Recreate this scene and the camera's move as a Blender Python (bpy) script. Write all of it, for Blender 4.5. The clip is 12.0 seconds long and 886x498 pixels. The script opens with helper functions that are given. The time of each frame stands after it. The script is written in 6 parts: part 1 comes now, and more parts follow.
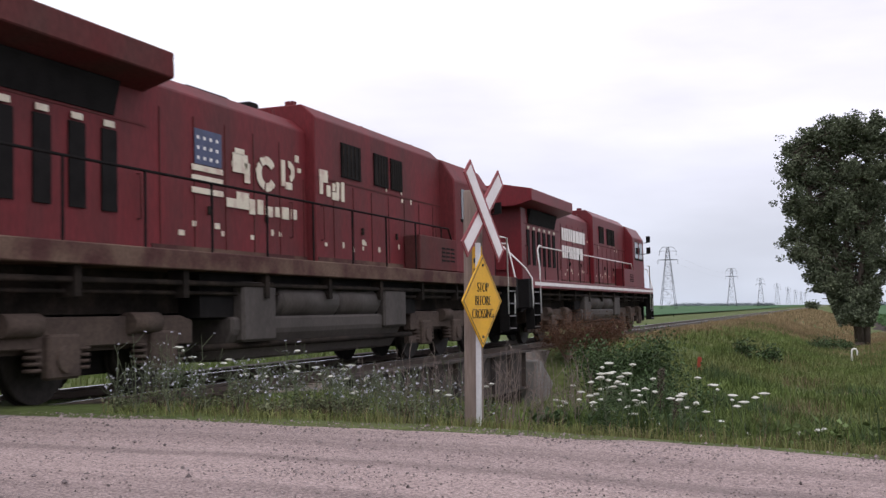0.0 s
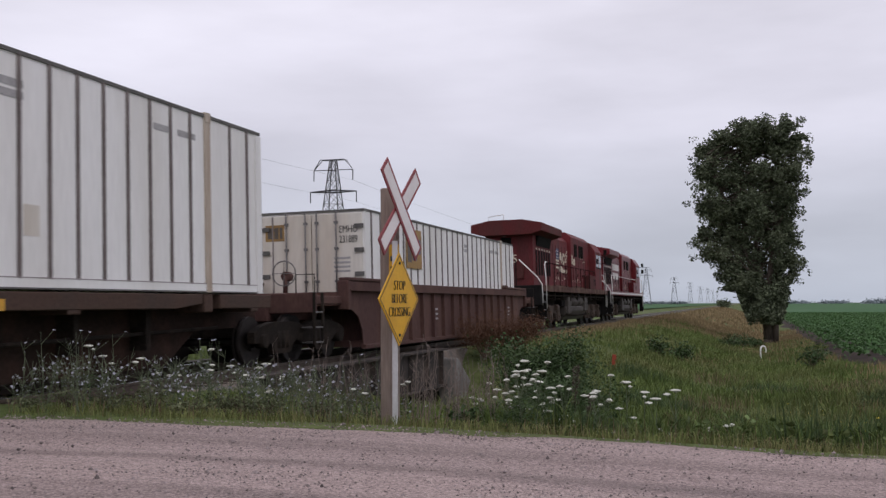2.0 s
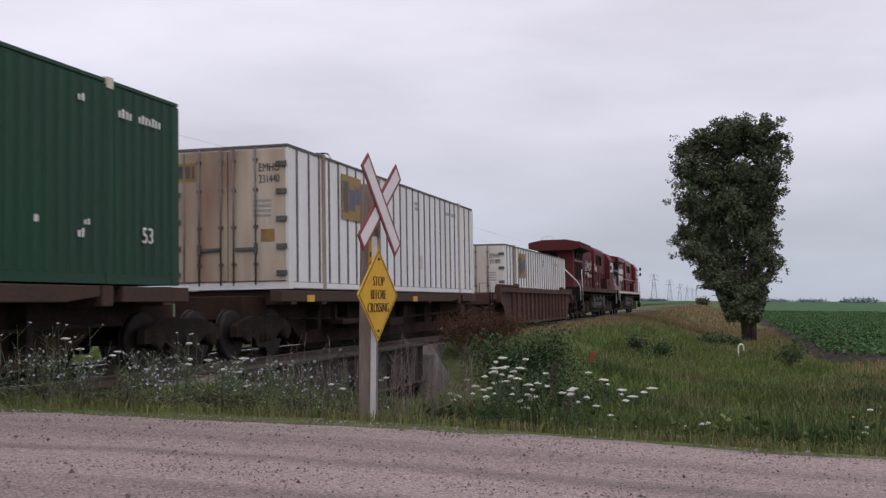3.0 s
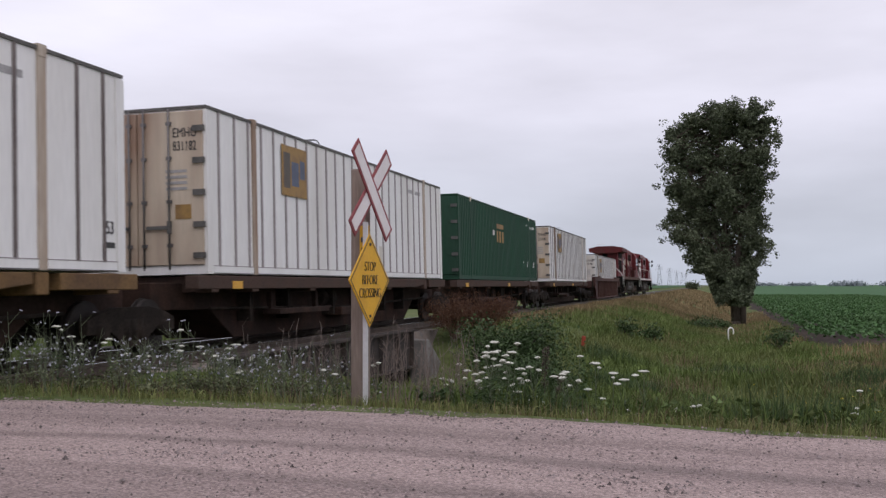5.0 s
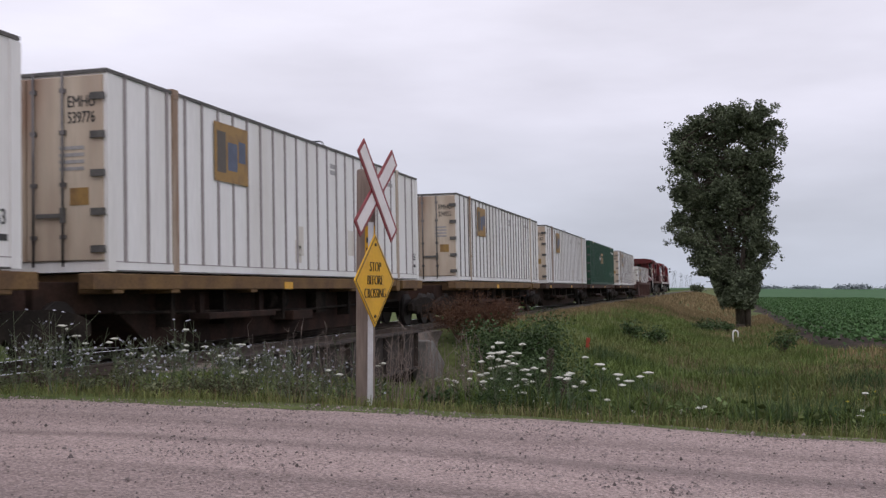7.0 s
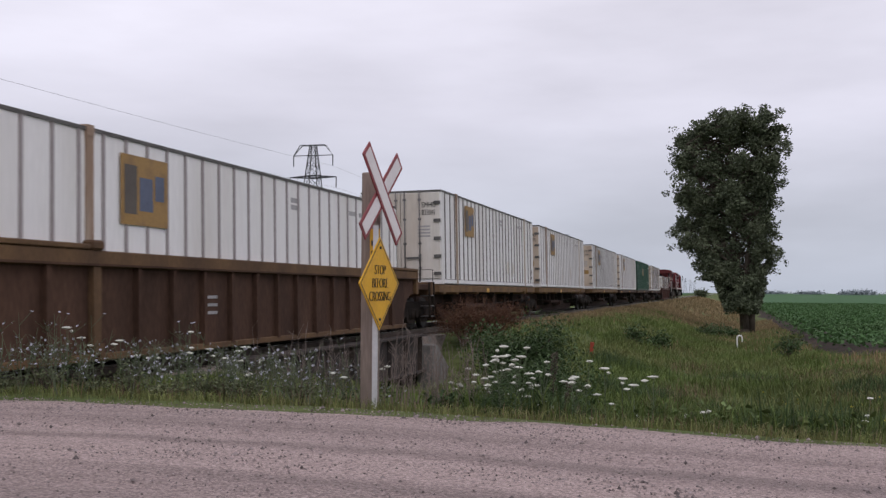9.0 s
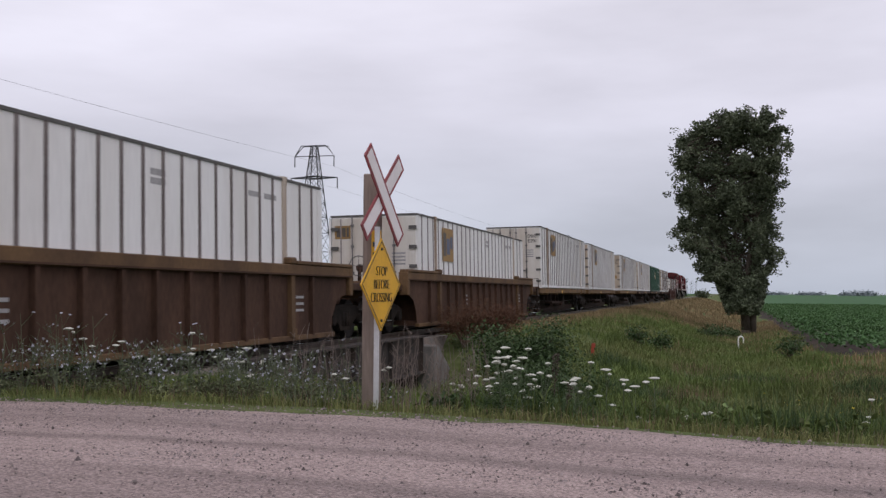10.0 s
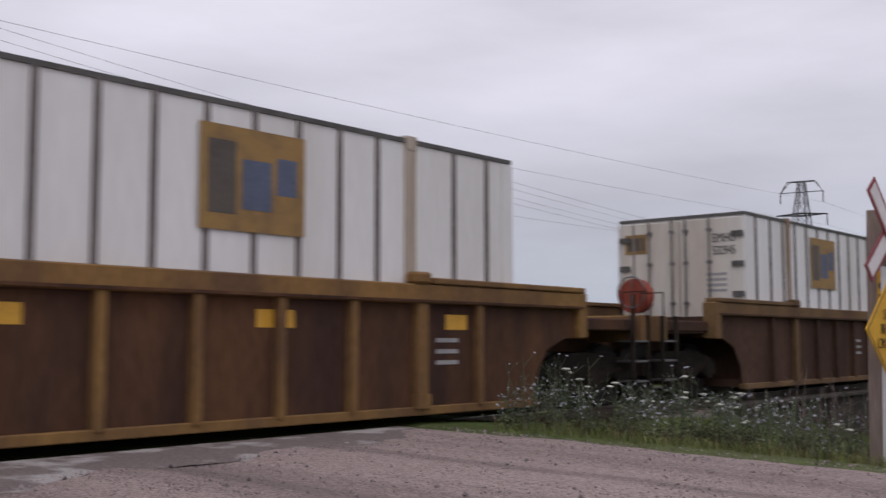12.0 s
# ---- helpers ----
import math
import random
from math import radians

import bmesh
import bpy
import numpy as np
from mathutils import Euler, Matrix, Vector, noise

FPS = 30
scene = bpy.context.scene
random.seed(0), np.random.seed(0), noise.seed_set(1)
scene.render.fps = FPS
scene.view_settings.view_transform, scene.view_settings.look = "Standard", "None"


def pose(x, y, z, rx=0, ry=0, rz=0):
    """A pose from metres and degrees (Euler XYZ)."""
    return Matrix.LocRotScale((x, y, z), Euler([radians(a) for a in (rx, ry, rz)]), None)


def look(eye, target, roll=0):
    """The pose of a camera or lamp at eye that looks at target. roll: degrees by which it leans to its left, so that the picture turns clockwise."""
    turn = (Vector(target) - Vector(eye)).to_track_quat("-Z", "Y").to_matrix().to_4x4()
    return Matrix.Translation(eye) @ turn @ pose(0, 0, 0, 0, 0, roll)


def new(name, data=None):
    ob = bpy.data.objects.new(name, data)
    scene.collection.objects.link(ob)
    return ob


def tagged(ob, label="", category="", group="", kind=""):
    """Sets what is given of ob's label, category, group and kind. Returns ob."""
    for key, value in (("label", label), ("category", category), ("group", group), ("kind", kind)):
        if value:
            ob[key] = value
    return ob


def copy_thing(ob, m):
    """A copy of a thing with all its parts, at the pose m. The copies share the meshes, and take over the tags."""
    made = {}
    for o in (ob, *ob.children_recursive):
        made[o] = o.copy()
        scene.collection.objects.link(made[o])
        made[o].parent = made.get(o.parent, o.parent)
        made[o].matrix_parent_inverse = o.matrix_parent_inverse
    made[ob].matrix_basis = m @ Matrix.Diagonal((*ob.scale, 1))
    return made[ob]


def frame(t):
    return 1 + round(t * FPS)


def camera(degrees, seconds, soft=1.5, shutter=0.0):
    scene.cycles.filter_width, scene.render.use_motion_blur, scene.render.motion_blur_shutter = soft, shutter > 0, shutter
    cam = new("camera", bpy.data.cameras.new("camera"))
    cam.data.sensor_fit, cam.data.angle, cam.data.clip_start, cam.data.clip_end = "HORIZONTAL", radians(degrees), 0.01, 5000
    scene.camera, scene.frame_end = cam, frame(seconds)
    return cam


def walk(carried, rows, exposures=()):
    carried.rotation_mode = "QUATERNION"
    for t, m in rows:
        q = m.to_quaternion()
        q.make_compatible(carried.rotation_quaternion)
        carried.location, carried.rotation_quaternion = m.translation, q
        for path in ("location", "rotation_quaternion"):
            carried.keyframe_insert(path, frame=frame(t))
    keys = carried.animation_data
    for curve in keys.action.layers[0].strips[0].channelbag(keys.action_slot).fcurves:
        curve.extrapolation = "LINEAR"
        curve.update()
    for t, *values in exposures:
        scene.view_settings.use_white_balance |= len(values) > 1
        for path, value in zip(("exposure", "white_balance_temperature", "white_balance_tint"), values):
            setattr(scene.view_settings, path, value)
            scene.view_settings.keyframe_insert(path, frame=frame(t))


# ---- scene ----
cam = camera(44.7, 12.0, soft=1.4, shutter=0.1)
PATH = [
    (0, -0.021, -0.002, 1.151, 93.031, 0.302, 20.114),
    (0.5, -0.006, 0.005, 1.160, 93.056, 0.295, 17.968),
    (1, -0.000, 0.011, 1.169, 93.309, -0.099, 16.923),
    (1.5, -0.006, 0.015, 1.151, 93.144, 0.173, 16.117),
    (2, -0.004, 0.013, 1.151, 92.910, 0.238, 15.806),
    (2.5, -0.001, 0.008, 1.156, 92.839, 0.167, 15.571),
    (3, 0.010, 0.009, 1.163, 92.650, -0.321, 14.758),
    (5, 0.000, 0.000, 1.150, 91.916, 0.091, 14.243),
    (5.5, 0.006, -0.001, 1.151, 92.107, -0.112, 13.907),
    (6, 0.003, 0.001, 1.138, 92.092, 0.150, 13.793),
    (6.5, 0.001, -0.005, 1.141, 91.973, -0.095, 14.287),
    (7, -0.007, -0.002, 1.139, 92.008, -0.116, 14.473),
    (9, -0.014, -0.011, 1.131, 92.225, -0.336, 14.673),
    (9.5, -0.017, -0.016, 1.134, 92.282, -0.601, 15.298),
    (10, -0.016, -0.017, 1.136, 92.263, -0.366, 14.732),
    (10.5, -0.031, -0.025, 1.136, 92.388, -0.874, 15.776),
    (11, -0.059, -0.036, 1.138, 92.648, -1.052, 19.025),
    (11.5, -0.081, -0.042, 1.147, 93.118, -0.850, 27.067),
    (11.6, -0.096, -0.039, 1.152, 93.244, -0.846, 28.958),
    (11.8, -0.104, -0.032, 1.151, 93.737, -0.847, 33.651),
    (11.9, -0.109, -0.027, 1.153, 93.972, -0.855, 36.604),
    (12.0, -0.100, -0.025, 1.156, 94.170, -0.850, 40.006),
]
EXPO = [(0.0, 0.47), (0.5, 0.42), (1.0, 0.21), (1.5, 0.08), (2.5, 0.0), (5.5, 0.15), (7.0, 0.13), (9.5, 0.03), (10.5, 0.0), (11.5, -0.1), (12.0, -0.18)]
walk(cam, [(row[0], pose(*row[1:])) for row in PATH], exposures=EXPO)

# ---- sky and sun: an even overcast afternoon ----
world = bpy.data.worlds.new("overcast_sky")
scene.world = world
world.use_nodes = True
wn = world.node_tree
wn.nodes.clear()
w_out = wn.nodes.new("ShaderNodeOutputWorld")
w_sky = wn.nodes.new("ShaderNodeTexSky")
w_sky.sky_type = "NISHITA"
w_sky.sun_disc = False
w_sky.sun_elevation = radians(52)
w_sky.sun_rotation = radians(200)
w_bg_sky = wn.nodes.new("ShaderNodeBackground")
w_bg_sky.inputs["Strength"].default_value = 0.05
wn.links.new(w_sky.outputs[0], w_bg_sky.inputs[0])
w_co = wn.nodes.new("ShaderNodeTexCoord")
w_sep = wn.nodes.new("ShaderNodeSeparateXYZ")
wn.links.new(w_co.outputs["Generated"], w_sep.inputs[0])
w_ramp = wn.nodes.new("ShaderNodeValToRGB")
w_ramp.color_ramp.elements[0].position = 0.0
w_ramp.color_ramp.elements[0].color = (0.40, 0.43, 0.51, 1)
w_ramp.color_ramp.elements[1].position = 0.5
w_ramp.color_ramp.elements[1].color = (0.83, 0.80, 0.91, 1)
for pos, col in ((0.07, (0.475, 0.49, 0.57, 1)), (0.16, (0.59, 0.58, 0.67, 1)), (0.28, (0.69, 0.67, 0.765, 1))):
    el = w_ramp.color_ramp.elements.new(pos)
    el.color = col
wn.links.new(w_sep.outputs[2], w_ramp.inputs[0])
w_map = wn.nodes.new("ShaderNodeMapping")
w_map.inputs["Scale"].default_value = (1.0, 1.0, 4.0)
wn.links.new(w_co.outputs["Generated"], w_map.inputs[0])
w_noise = wn.nodes.new("ShaderNodeTexNoise")
w_noise.inputs["Scale"].default_value = 2.6
w_noise.inputs["Detail"].default_value = 5.0
w_noise.inputs["Roughness"].default_value = 0.5
wn.links.new(w_map.outputs[0], w_noise.inputs[0])
w_nr = wn.nodes.new("ShaderNodeMapRange")
w_nr.inputs[1].default_value, w_nr.inputs[2].default_value = 0.3, 0.7
w_nr.inputs[3].default_value, w_nr.inputs[4].default_value = 0.84, 1.15
wn.links.new(w_noise.outputs[0], w_nr.inputs[0])
w_mul = wn.nodes.new("ShaderNodeVectorMath")
w_mul.operation = "SCALE"
wn.links.new(w_ramp.outputs[0], w_mul.inputs[0])
wn.links.new(w_nr.outputs[0], w_mul.inputs["Scale"])
w_bg_cloud = wn.nodes.new("ShaderNodeBackground")
w_bg_cloud.inputs["Strength"].default_value = 1.22
wn.links.new(w_mul.outputs[0], w_bg_cloud.inputs[0])
w_mix = wn.nodes.new("ShaderNodeMixShader")
w_mix.inputs[0].default_value = 0.94
wn.links.new(w_bg_sky.outputs[0], w_mix.inputs[1])
wn.links.new(w_bg_cloud.outputs[0], w_mix.inputs[2])
wn.links.new(w_mix.outputs[0], w_out.inputs[0])

sun_data = bpy.data.lights.new("sun", "SUN")
sun_data.energy, sun_data.angle, sun_data.color = 0.5, radians(25), (1.0, 0.96, 0.9)
sun = new("sun", sun_data)
sun.matrix_world = look((20, -12, 40), (0, 12, 0))


# ---- materials ----
def mat(name, base, rough=0.7, metal=0.0, var=0.25, scale=3.0, fine=40.0, bump=0.15, second=None, cover=0.45, soft=0.2,
        streak=1.0, island=0.0, per_object=0.0, spec=0.5, bump_dist=0.01):
    """A surface with broad patches of a second colour, fine grain and relief."""
    m = bpy.data.materials.new(name)
    m.use_nodes = True
    nt = m.node_tree
    nd, ln = nt.nodes, nt.links
    b = nd["Principled BSDF"]
    b.inputs["Roughness"].default_value, b.inputs["Metallic"].default_value = rough, metal
    b.inputs["Specular IOR Level"].default_value = spec
    co = nd.new("ShaderNodeTexCoord")
    mp = nd.new("ShaderNodeMapping")
    mp.inputs["Scale"].default_value = (1, 1, 1 / streak)
    ln.new(co.outputs["Object"], mp.inputs[0])
    n1, n2 = nd.new("ShaderNodeTexNoise"), nd.new("ShaderNodeTexNoise")
    for n, s, d in ((n1, scale, 4.0), (n2, fine, 3.0)):
        n.inputs["Scale"].default_value, n.inputs["Detail"].default_value = s, d
        ln.new(mp.outputs[0], n.inputs[0])
    r1 = nd.new("ShaderNodeMapRange")
    r1.inputs[1].default_value, r1.inputs[2].default_value = 1 - cover - soft / 2, 1 - cover + soft / 2
    ln.new(n1.outputs[0], r1.inputs[0])
    mx = nd.new("ShaderNodeMix")
    mx.data_type = "RGBA"
    mx.inputs[6].default_value = (*base, 1)
    sec = second or tuple(c * (1 - var) for c in base)
    mx.inputs[7].default_value = (*sec, 1)
    ln.new(r1.outputs[0], mx.inputs[0])
    r2 = nd.new("ShaderNodeMapRange")
    r2.inputs[1].default_value, r2.inputs[2].default_value = 0.25, 0.75
    r2.inputs[3].default_value, r2.inputs[4].default_value = 1 - var * 0.7, 1 + var * 0.7
    ln.new(n2.outputs[0], r2.inputs[0])
    vm = nd.new("ShaderNodeVectorMath")
    vm.operation = "SCALE"
    ln.new(mx.outputs[2], vm.inputs[0])
    ln.new(r2.outputs[0], vm.inputs["Scale"])
    last = vm.outputs[0]
    if island or per_object:
        src = nd.new("ShaderNodeNewGeometry").outputs["Random Per Island"] if island else nd.new("ShaderNodeObjectInfo").outputs["Random"]
        r3 = nd.new("ShaderNodeMapRange")
        k = island or per_object
        r3.inputs[3].default_value, r3.inputs[4].default_value = 1 - k, 1 + k
        ln.new(src, r3.inputs[0])
        v2 = nd.new("ShaderNodeVectorMath")
        v2.operation = "SCALE"
        ln.new(last, v2.inputs[0])
        ln.new(r3.outputs[0], v2.inputs["Scale"])
        last = v2.outputs[0]
    ln.new(last, b.inputs["Base Color"])
    if bump:
        bp = nd.new("ShaderNodeBump")
        bp.inputs["Strength"].default_value, bp.inputs["Distance"].default_value = bump, bump_dist
        ln.new(n2.outputs[0], bp.inputs["Height"])
        ln.new(bp.outputs[0], b.inputs["Normal"])
    return m


M = {}
M["gravel"] = mat("gravel_road", (0.345, 0.270, 0.252), 0.95, 0, 0.30, 0.9, 48, 1.0, (0.190, 0.150, 0.143), 0.45, 0.26, bump_dist=0.03, spec=0.2)
nt = M["gravel"].node_tree
nt.nodes["Mapping"].inputs["Scale"].default_value = (0.07, 1.5, 1.0)   # drawn out along the wheel tracks
nt.links.new(nt.nodes["Texture Coordinate"].outputs["Object"], nt.nodes["Noise Texture.001"].inputs[0])
vor = nt.nodes.new("ShaderNodeTexVoronoi")
vor.inputs["Scale"].default_value = 64.0
nt.links.new(nt.nodes["Texture Coordinate"].outputs["Object"], vor.inputs["Vector"])
vsep = nt.nodes.new("ShaderNodeSeparateColor")
nt.links.new(vor.outputs["Color"], vsep.inputs[0])
vmr = nt.nodes.new("ShaderNodeMapRange")
vmr.inputs[3].default_value, vmr.inputs[4].default_value = 0.66, 1.36
nt.links.new(vsep.outputs[0], vmr.inputs[0])
vsc = nt.nodes.new("ShaderNodeVectorMath")
vsc.operation = "SCALE"
old = nt.nodes["Principled BSDF"].inputs["Base Color"].links[0].from_socket
nt.links.new(old, vsc.inputs[0])
nt.links.new(vmr.outputs[0], vsc.inputs["Scale"])
nt.links.new(vsc.outputs[0], nt.nodes["Principled BSDF"].inputs["Base Color"])
M["stone"] = mat("loose_stone", (0.235, 0.195, 0.19), 0.9, 0, 0.3, 8, 60, 0.4, island=0.62, spec=0.2)
M["soil"] = mat("field_soil", (0.032, 0.025, 0.021), 0.95, 0, 0.35, 0.6, 12, 0.8, (0.065, 0.048, 0.038), spec=0.1)
M["turf"] = mat("turf", (0.075, 0.100, 0.032), 0.95, 0, 0.45, 0.3, 6, 0.9, (0.110, 0.120, 0.052), 0.42, 0.3, spec=0.1, bump_dist=0.06)
M["ballast"] = mat("ballast", (0.16, 0.145, 0.135), 0.95, 0, 0.5, 1.2, 22, 1.0, (0.22, 0.18, 0.15), bump_dist=0.04, spec=0.1)
M["far_crop"] = mat("crop_field", (0.045, 0.105, 0.042), 0.9, 0, 0.25, 0.05, 2.0, 0.5, (0.055, 0.115, 0.05), spec=0.1)
M["rail"] = mat("rail_steel", (0.10, 0.075, 0.06), 0.55, 0.6, 0.3, 4, 60, 0.1)
M["rail_top"] = mat("polished_rail_head", (0.55, 0.55, 0.56), 0.25, 1.0, 0.1, 4, 60, 0.02)
M["tie"] = mat("creosoted_tie", (0.075, 0.06, 0.05), 0.9, 0, 0.4, 6, 50, 0.5, per_object=0.3, spec=0.1)
M["plank"] = mat("crossing_plank", (0.13, 0.12, 0.11), 0.9, 0, 0.4, 3, 40, 0.5, (0.22, 0.21, 0.2), per_object=0.2)
M["concrete"] = mat("old_concrete", (0.20, 0.19, 0.178), 0.9, 0, 0.3, 3, 40, 0.4, (0.12, 0.112, 0.105), 0.5, 0.3, streak=2)
M["girder"] = mat("weathered_girder", (0.044, 0.038, 0.036), 0.8, 0.0, 0.4, 2, 30, 0.3, (0.072, 0.056, 0.048), spec=0.15)
M["bark"] = mat("bark", (0.10, 0.082, 0.066), 0.95, 0, 0.4, 3, 18, 0.9, streak=4, bump_dist=0.04, spec=0.1)
M["leaf"] = mat("tree_leaf", (0.082, 0.100, 0.058), 0.7, 0, 0.3, 0.5, 4, 0, (0.108, 0.126, 0.074), island=0.45, spec=0.25)
M["red"] = mat("loco_red", (0.142, 0.017, 0.022), 0.65, 0, 0.3, 1.1, 22, 0.08, (0.088, 0.021, 0.022), 0.5, 0.3, streak=3.5, spec=0.2)
M["red_new"] = mat("fresh_loco_red", (0.135, 0.009, 0.014), 0.45, 0, 0.2, 0.9, 22, 0.05, (0.10, 0.011, 0.014), 0.45, 0.3, streak=2.5, spec=0.3)
M["red_dull"] = mat("sooty_red", (0.095, 0.020, 0.021), 0.75, 0, 0.3, 1.0, 20, 0.1, (0.07, 0.03, 0.027), 0.45, 0.3, streak=2, spec=0.15)
M["black"] = mat("black_grille", (0.012, 0.011, 0.011), 0.8, 0, 0.3, 4, 40, 0.2, spec=0.08)
M["under"] = mat("grimy_running_gear", (0.018, 0.015, 0.013), 0.9, 0, 0.45, 2.2, 24, 0.3, (0.036, 0.028, 0.023), spec=0.06)
M["truck_dust"] = mat("dusty_truck_frame", (0.076, 0.057, 0.047), 0.9, 0, 0.35, 2.0, 22, 0.25, (0.055, 0.042, 0.036), 0.45, 0.3, spec=0.12)
M["tank"] = mat("fuel_tank_grey", (0.066, 0.057, 0.052), 0.65, 0.1, 0.35, 1.5, 20, 0.1, (0.050, 0.043, 0.039), streak=2, spec=0.2)
M["sill_dirty"] = mat("dusty_sill", (0.120, 0.078, 0.058), 0.85, 0, 0.35, 1.3, 25, 0.1, (0.060, 0.026, 0.024), 0.5, 0.2, spec=0.15)
M["steelgrey"] = mat("dull_steel", (0.16, 0.15, 0.15), 0.5, 0.6, 0.3, 4, 40, 0.1)
M["wheel"] = mat("wheel_steel", (0.032, 0.027, 0.025), 0.6, 0.4, 0.35, 6, 40, 0.1, spec=0.15)
M["white"] = mat("container_white", (0.75, 0.745, 0.74), 0.5, 0, 0.07, 0.7, 14, 0.02, (0.62, 0.60, 0.57), 0.40, 0.35, streak=5)
M["white_door"] = mat("stained_white_door", (0.60, 0.57, 0.52), 0.6, 0, 0.10, 1.3, 12, 0.03, (0.42, 0.34, 0.26), 0.36, 0.45, streak=5)
M["rust_door"] = mat("rusty_white_door", (0.50, 0.42, 0.33), 0.7, 0, 0.15, 1.5, 12, 0.03, (0.18, 0.085, 0.048), 0.44, 0.4, streak=5)
# rib colours are darkened to carry the shade of the panel gaps
M["rib"] = mat("rib_gap_shade", (0.115, 0.092, 0.088), 0.7, 0, 0.25, 3, 25, 0.05, (0.23, 0.20, 0.19), streak=4)
M["rib_soft"] = mat("rib_gap_shade_pale", (0.30, 0.27, 0.27), 0.7, 0, 0.2, 3, 25, 0.05, (0.22, 0.19, 0.185), streak=4)
M["post"] = mat("stained_post", (0.50, 0.44, 0.37), 0.7, 0, 0.2, 1.6, 20, 0.05, (0.25, 0.165, 0.11), 0.5, 0.3, streak=5)
M["roofrail"] = mat("roof_rail", (0.10, 0.095, 0.09), 0.7, 0.1, 0.3, 3, 25, 0.1)
M["green"] = mat("container_green", (0.013, 0.056, 0.031), 0.6, 0, 0.2, 1.0, 20, 0.05, (0.019, 0.050, 0.032), 0.45, 0.3, streak=4, spec=0.25)
M["ochre"] = mat("ochre_panel", (0.29, 0.170, 0.048), 0.6, 0, 0.15, 3, 25, 0.02, (0.20, 0.115, 0.042))
M["logo_dark"] = mat("dark_mark", (0.085, 0.070, 0.058), 0.6, 0, 0.2, 3, 25, 0)
M["logo_blue"] = mat("blue_mark", (0.085, 0.105, 0.165), 0.6, 0, 0.2, 3, 25, 0)
M["ink"] = mat("black_lettering", (0.035, 0.033, 0.033), 0.6, 0, 0.2, 5, 25, 0)
M["ink_pale"] = mat("faded_lettering", (0.33, 0.32, 0.32), 0.6, 0, 0.2, 5, 25, 0)
M["cream"] = mat("faded_cream_paint", (0.60, 0.55, 0.44), 0.6, 0, 0.15, 4, 30, 0, (0.45, 0.33, 0.27), 0.4, 0.2)
M["white_mark"] = mat("white_lettering", (0.70, 0.68, 0.66), 0.6, 0, 0.12, 4, 30, 0)
M["flag_blue"] = mat("faded_flag_blue", (0.045, 0.060, 0.125), 0.6, 0, 0.2, 4, 30, 0)
M["well_dark"] = mat("maroon_well_car", (0.072, 0.038, 0.034), 0.8, 0, 0.3, 1.2, 20, 0.12, (0.105, 0.058, 0.047), 0.45, 0.3, streak=3, spec=0.15)
M["well_rust"] = mat("rusted_well_panel", (0.080, 0.044, 0.030), 0.85, 0, 0.4, 1.2, 20, 0.12, (0.048, 0.027, 0.019), 0.5, 0.3, streak=3, spec=0.15)
M["well_yellow"] = mat("dirty_yellow_well_sill", (0.25, 0.140, 0.048), 0.8, 0, 0.3, 1.2, 20, 0.12, (0.13, 0.072, 0.038), 0.5, 0.3, streak=2, spec=0.2)
M["well_brown"] = mat("grimy_brown_well_sill", (0.135, 0.080, 0.040), 0.8, 0, 0.3, 1.2, 20, 0.12, (0.085, 0.050, 0.029), 0.5, 0.3, streak=2, spec=0.2)
M["well_orange"] = mat("rusty_orange_well_panel", (0.110, 0.054, 0.028), 0.85, 0, 0.4, 1.6, 22, 0.14, (0.050, 0.027, 0.021), 0.5, 0.28, streak=5, spec=0.15)
M["spine_yellow"] = mat("worn_yellow_spine", (0.19, 0.115, 0.05), 0.85, 0, 0.3, 1.5, 20, 0.12, (0.095, 0.058, 0.036), 0.5, 0.35, spec=0.2)
M["apron"] = mat("pale_worn_apron", (0.36, 0.335, 0.32), 0.95, 0, 0.3, 2.2, 30, 0.7, (0.17, 0.14, 0.132), 0.56, 0.12, bump_dist=0.02, spec=0.2)
M["well_tan"] = mat("grimy_tan_well_sill", (0.165, 0.100, 0.046), 0.8, 0, 0.3, 1.2, 20, 0.12, (0.105, 0.06, 0.033), 0.5, 0.3, streak=2, spec=0.2)
# red-brown taken down to near-black for the shade under the container overhang
M["spine_shaded"] = mat("shaded_spine", (0.026, 0.017, 0.014), 0.9, 0, 0.4, 1.5, 20, 0.1, (0.044, 0.025, 0.019), spec=0.1)
M["spine_brown"] = mat("brown_spine", (0.070, 0.044, 0.035), 0.85, 0, 0.3, 1.5, 20, 0.1, (0.06, 0.042, 0.035), spec=0.15)
M["decal"] = mat("amber_decal", (0.62, 0.33, 0.03), 0.5, 0, 0.15, 4, 30, 0)
M["sign_red"] = mat("sign_red", (0.235, 0.03, 0.036), 0.5, 0, 0.2, 6, 40, 0)
M["sign_white"] = mat("sign_white", (0.70, 0.66, 0.66), 0.5, 0, 0.08, 6, 40, 0)
M["sign_yellow"] = mat("sign_yellow", (0.66, 0.36, 0.012), 0.5, 0, 0.12, 5, 40, 0, (0.58, 0.31, 0.012))
M["wood_post"] = mat("weathered_timber_post", (0.235, 0.185, 0.155), 0.9, 0, 0.3, 5, 40, 0.5, (0.17, 0.13, 0.11), streak=8)
M["galv"] = mat("galvanised_post", (0.62, 0.62, 0.63), 0.45, 0.4, 0.1, 5, 40, 0.03)
M["lattice"] = mat("tower_steel", (0.03, 0.03, 0.033), 0.6, 0.3, 0.2, 2, 20, 0)
M["wire"] = mat("overhead_wire", (0.17, 0.17, 0.18), 0.6, 0.3, 0.1, 2, 20, 0)
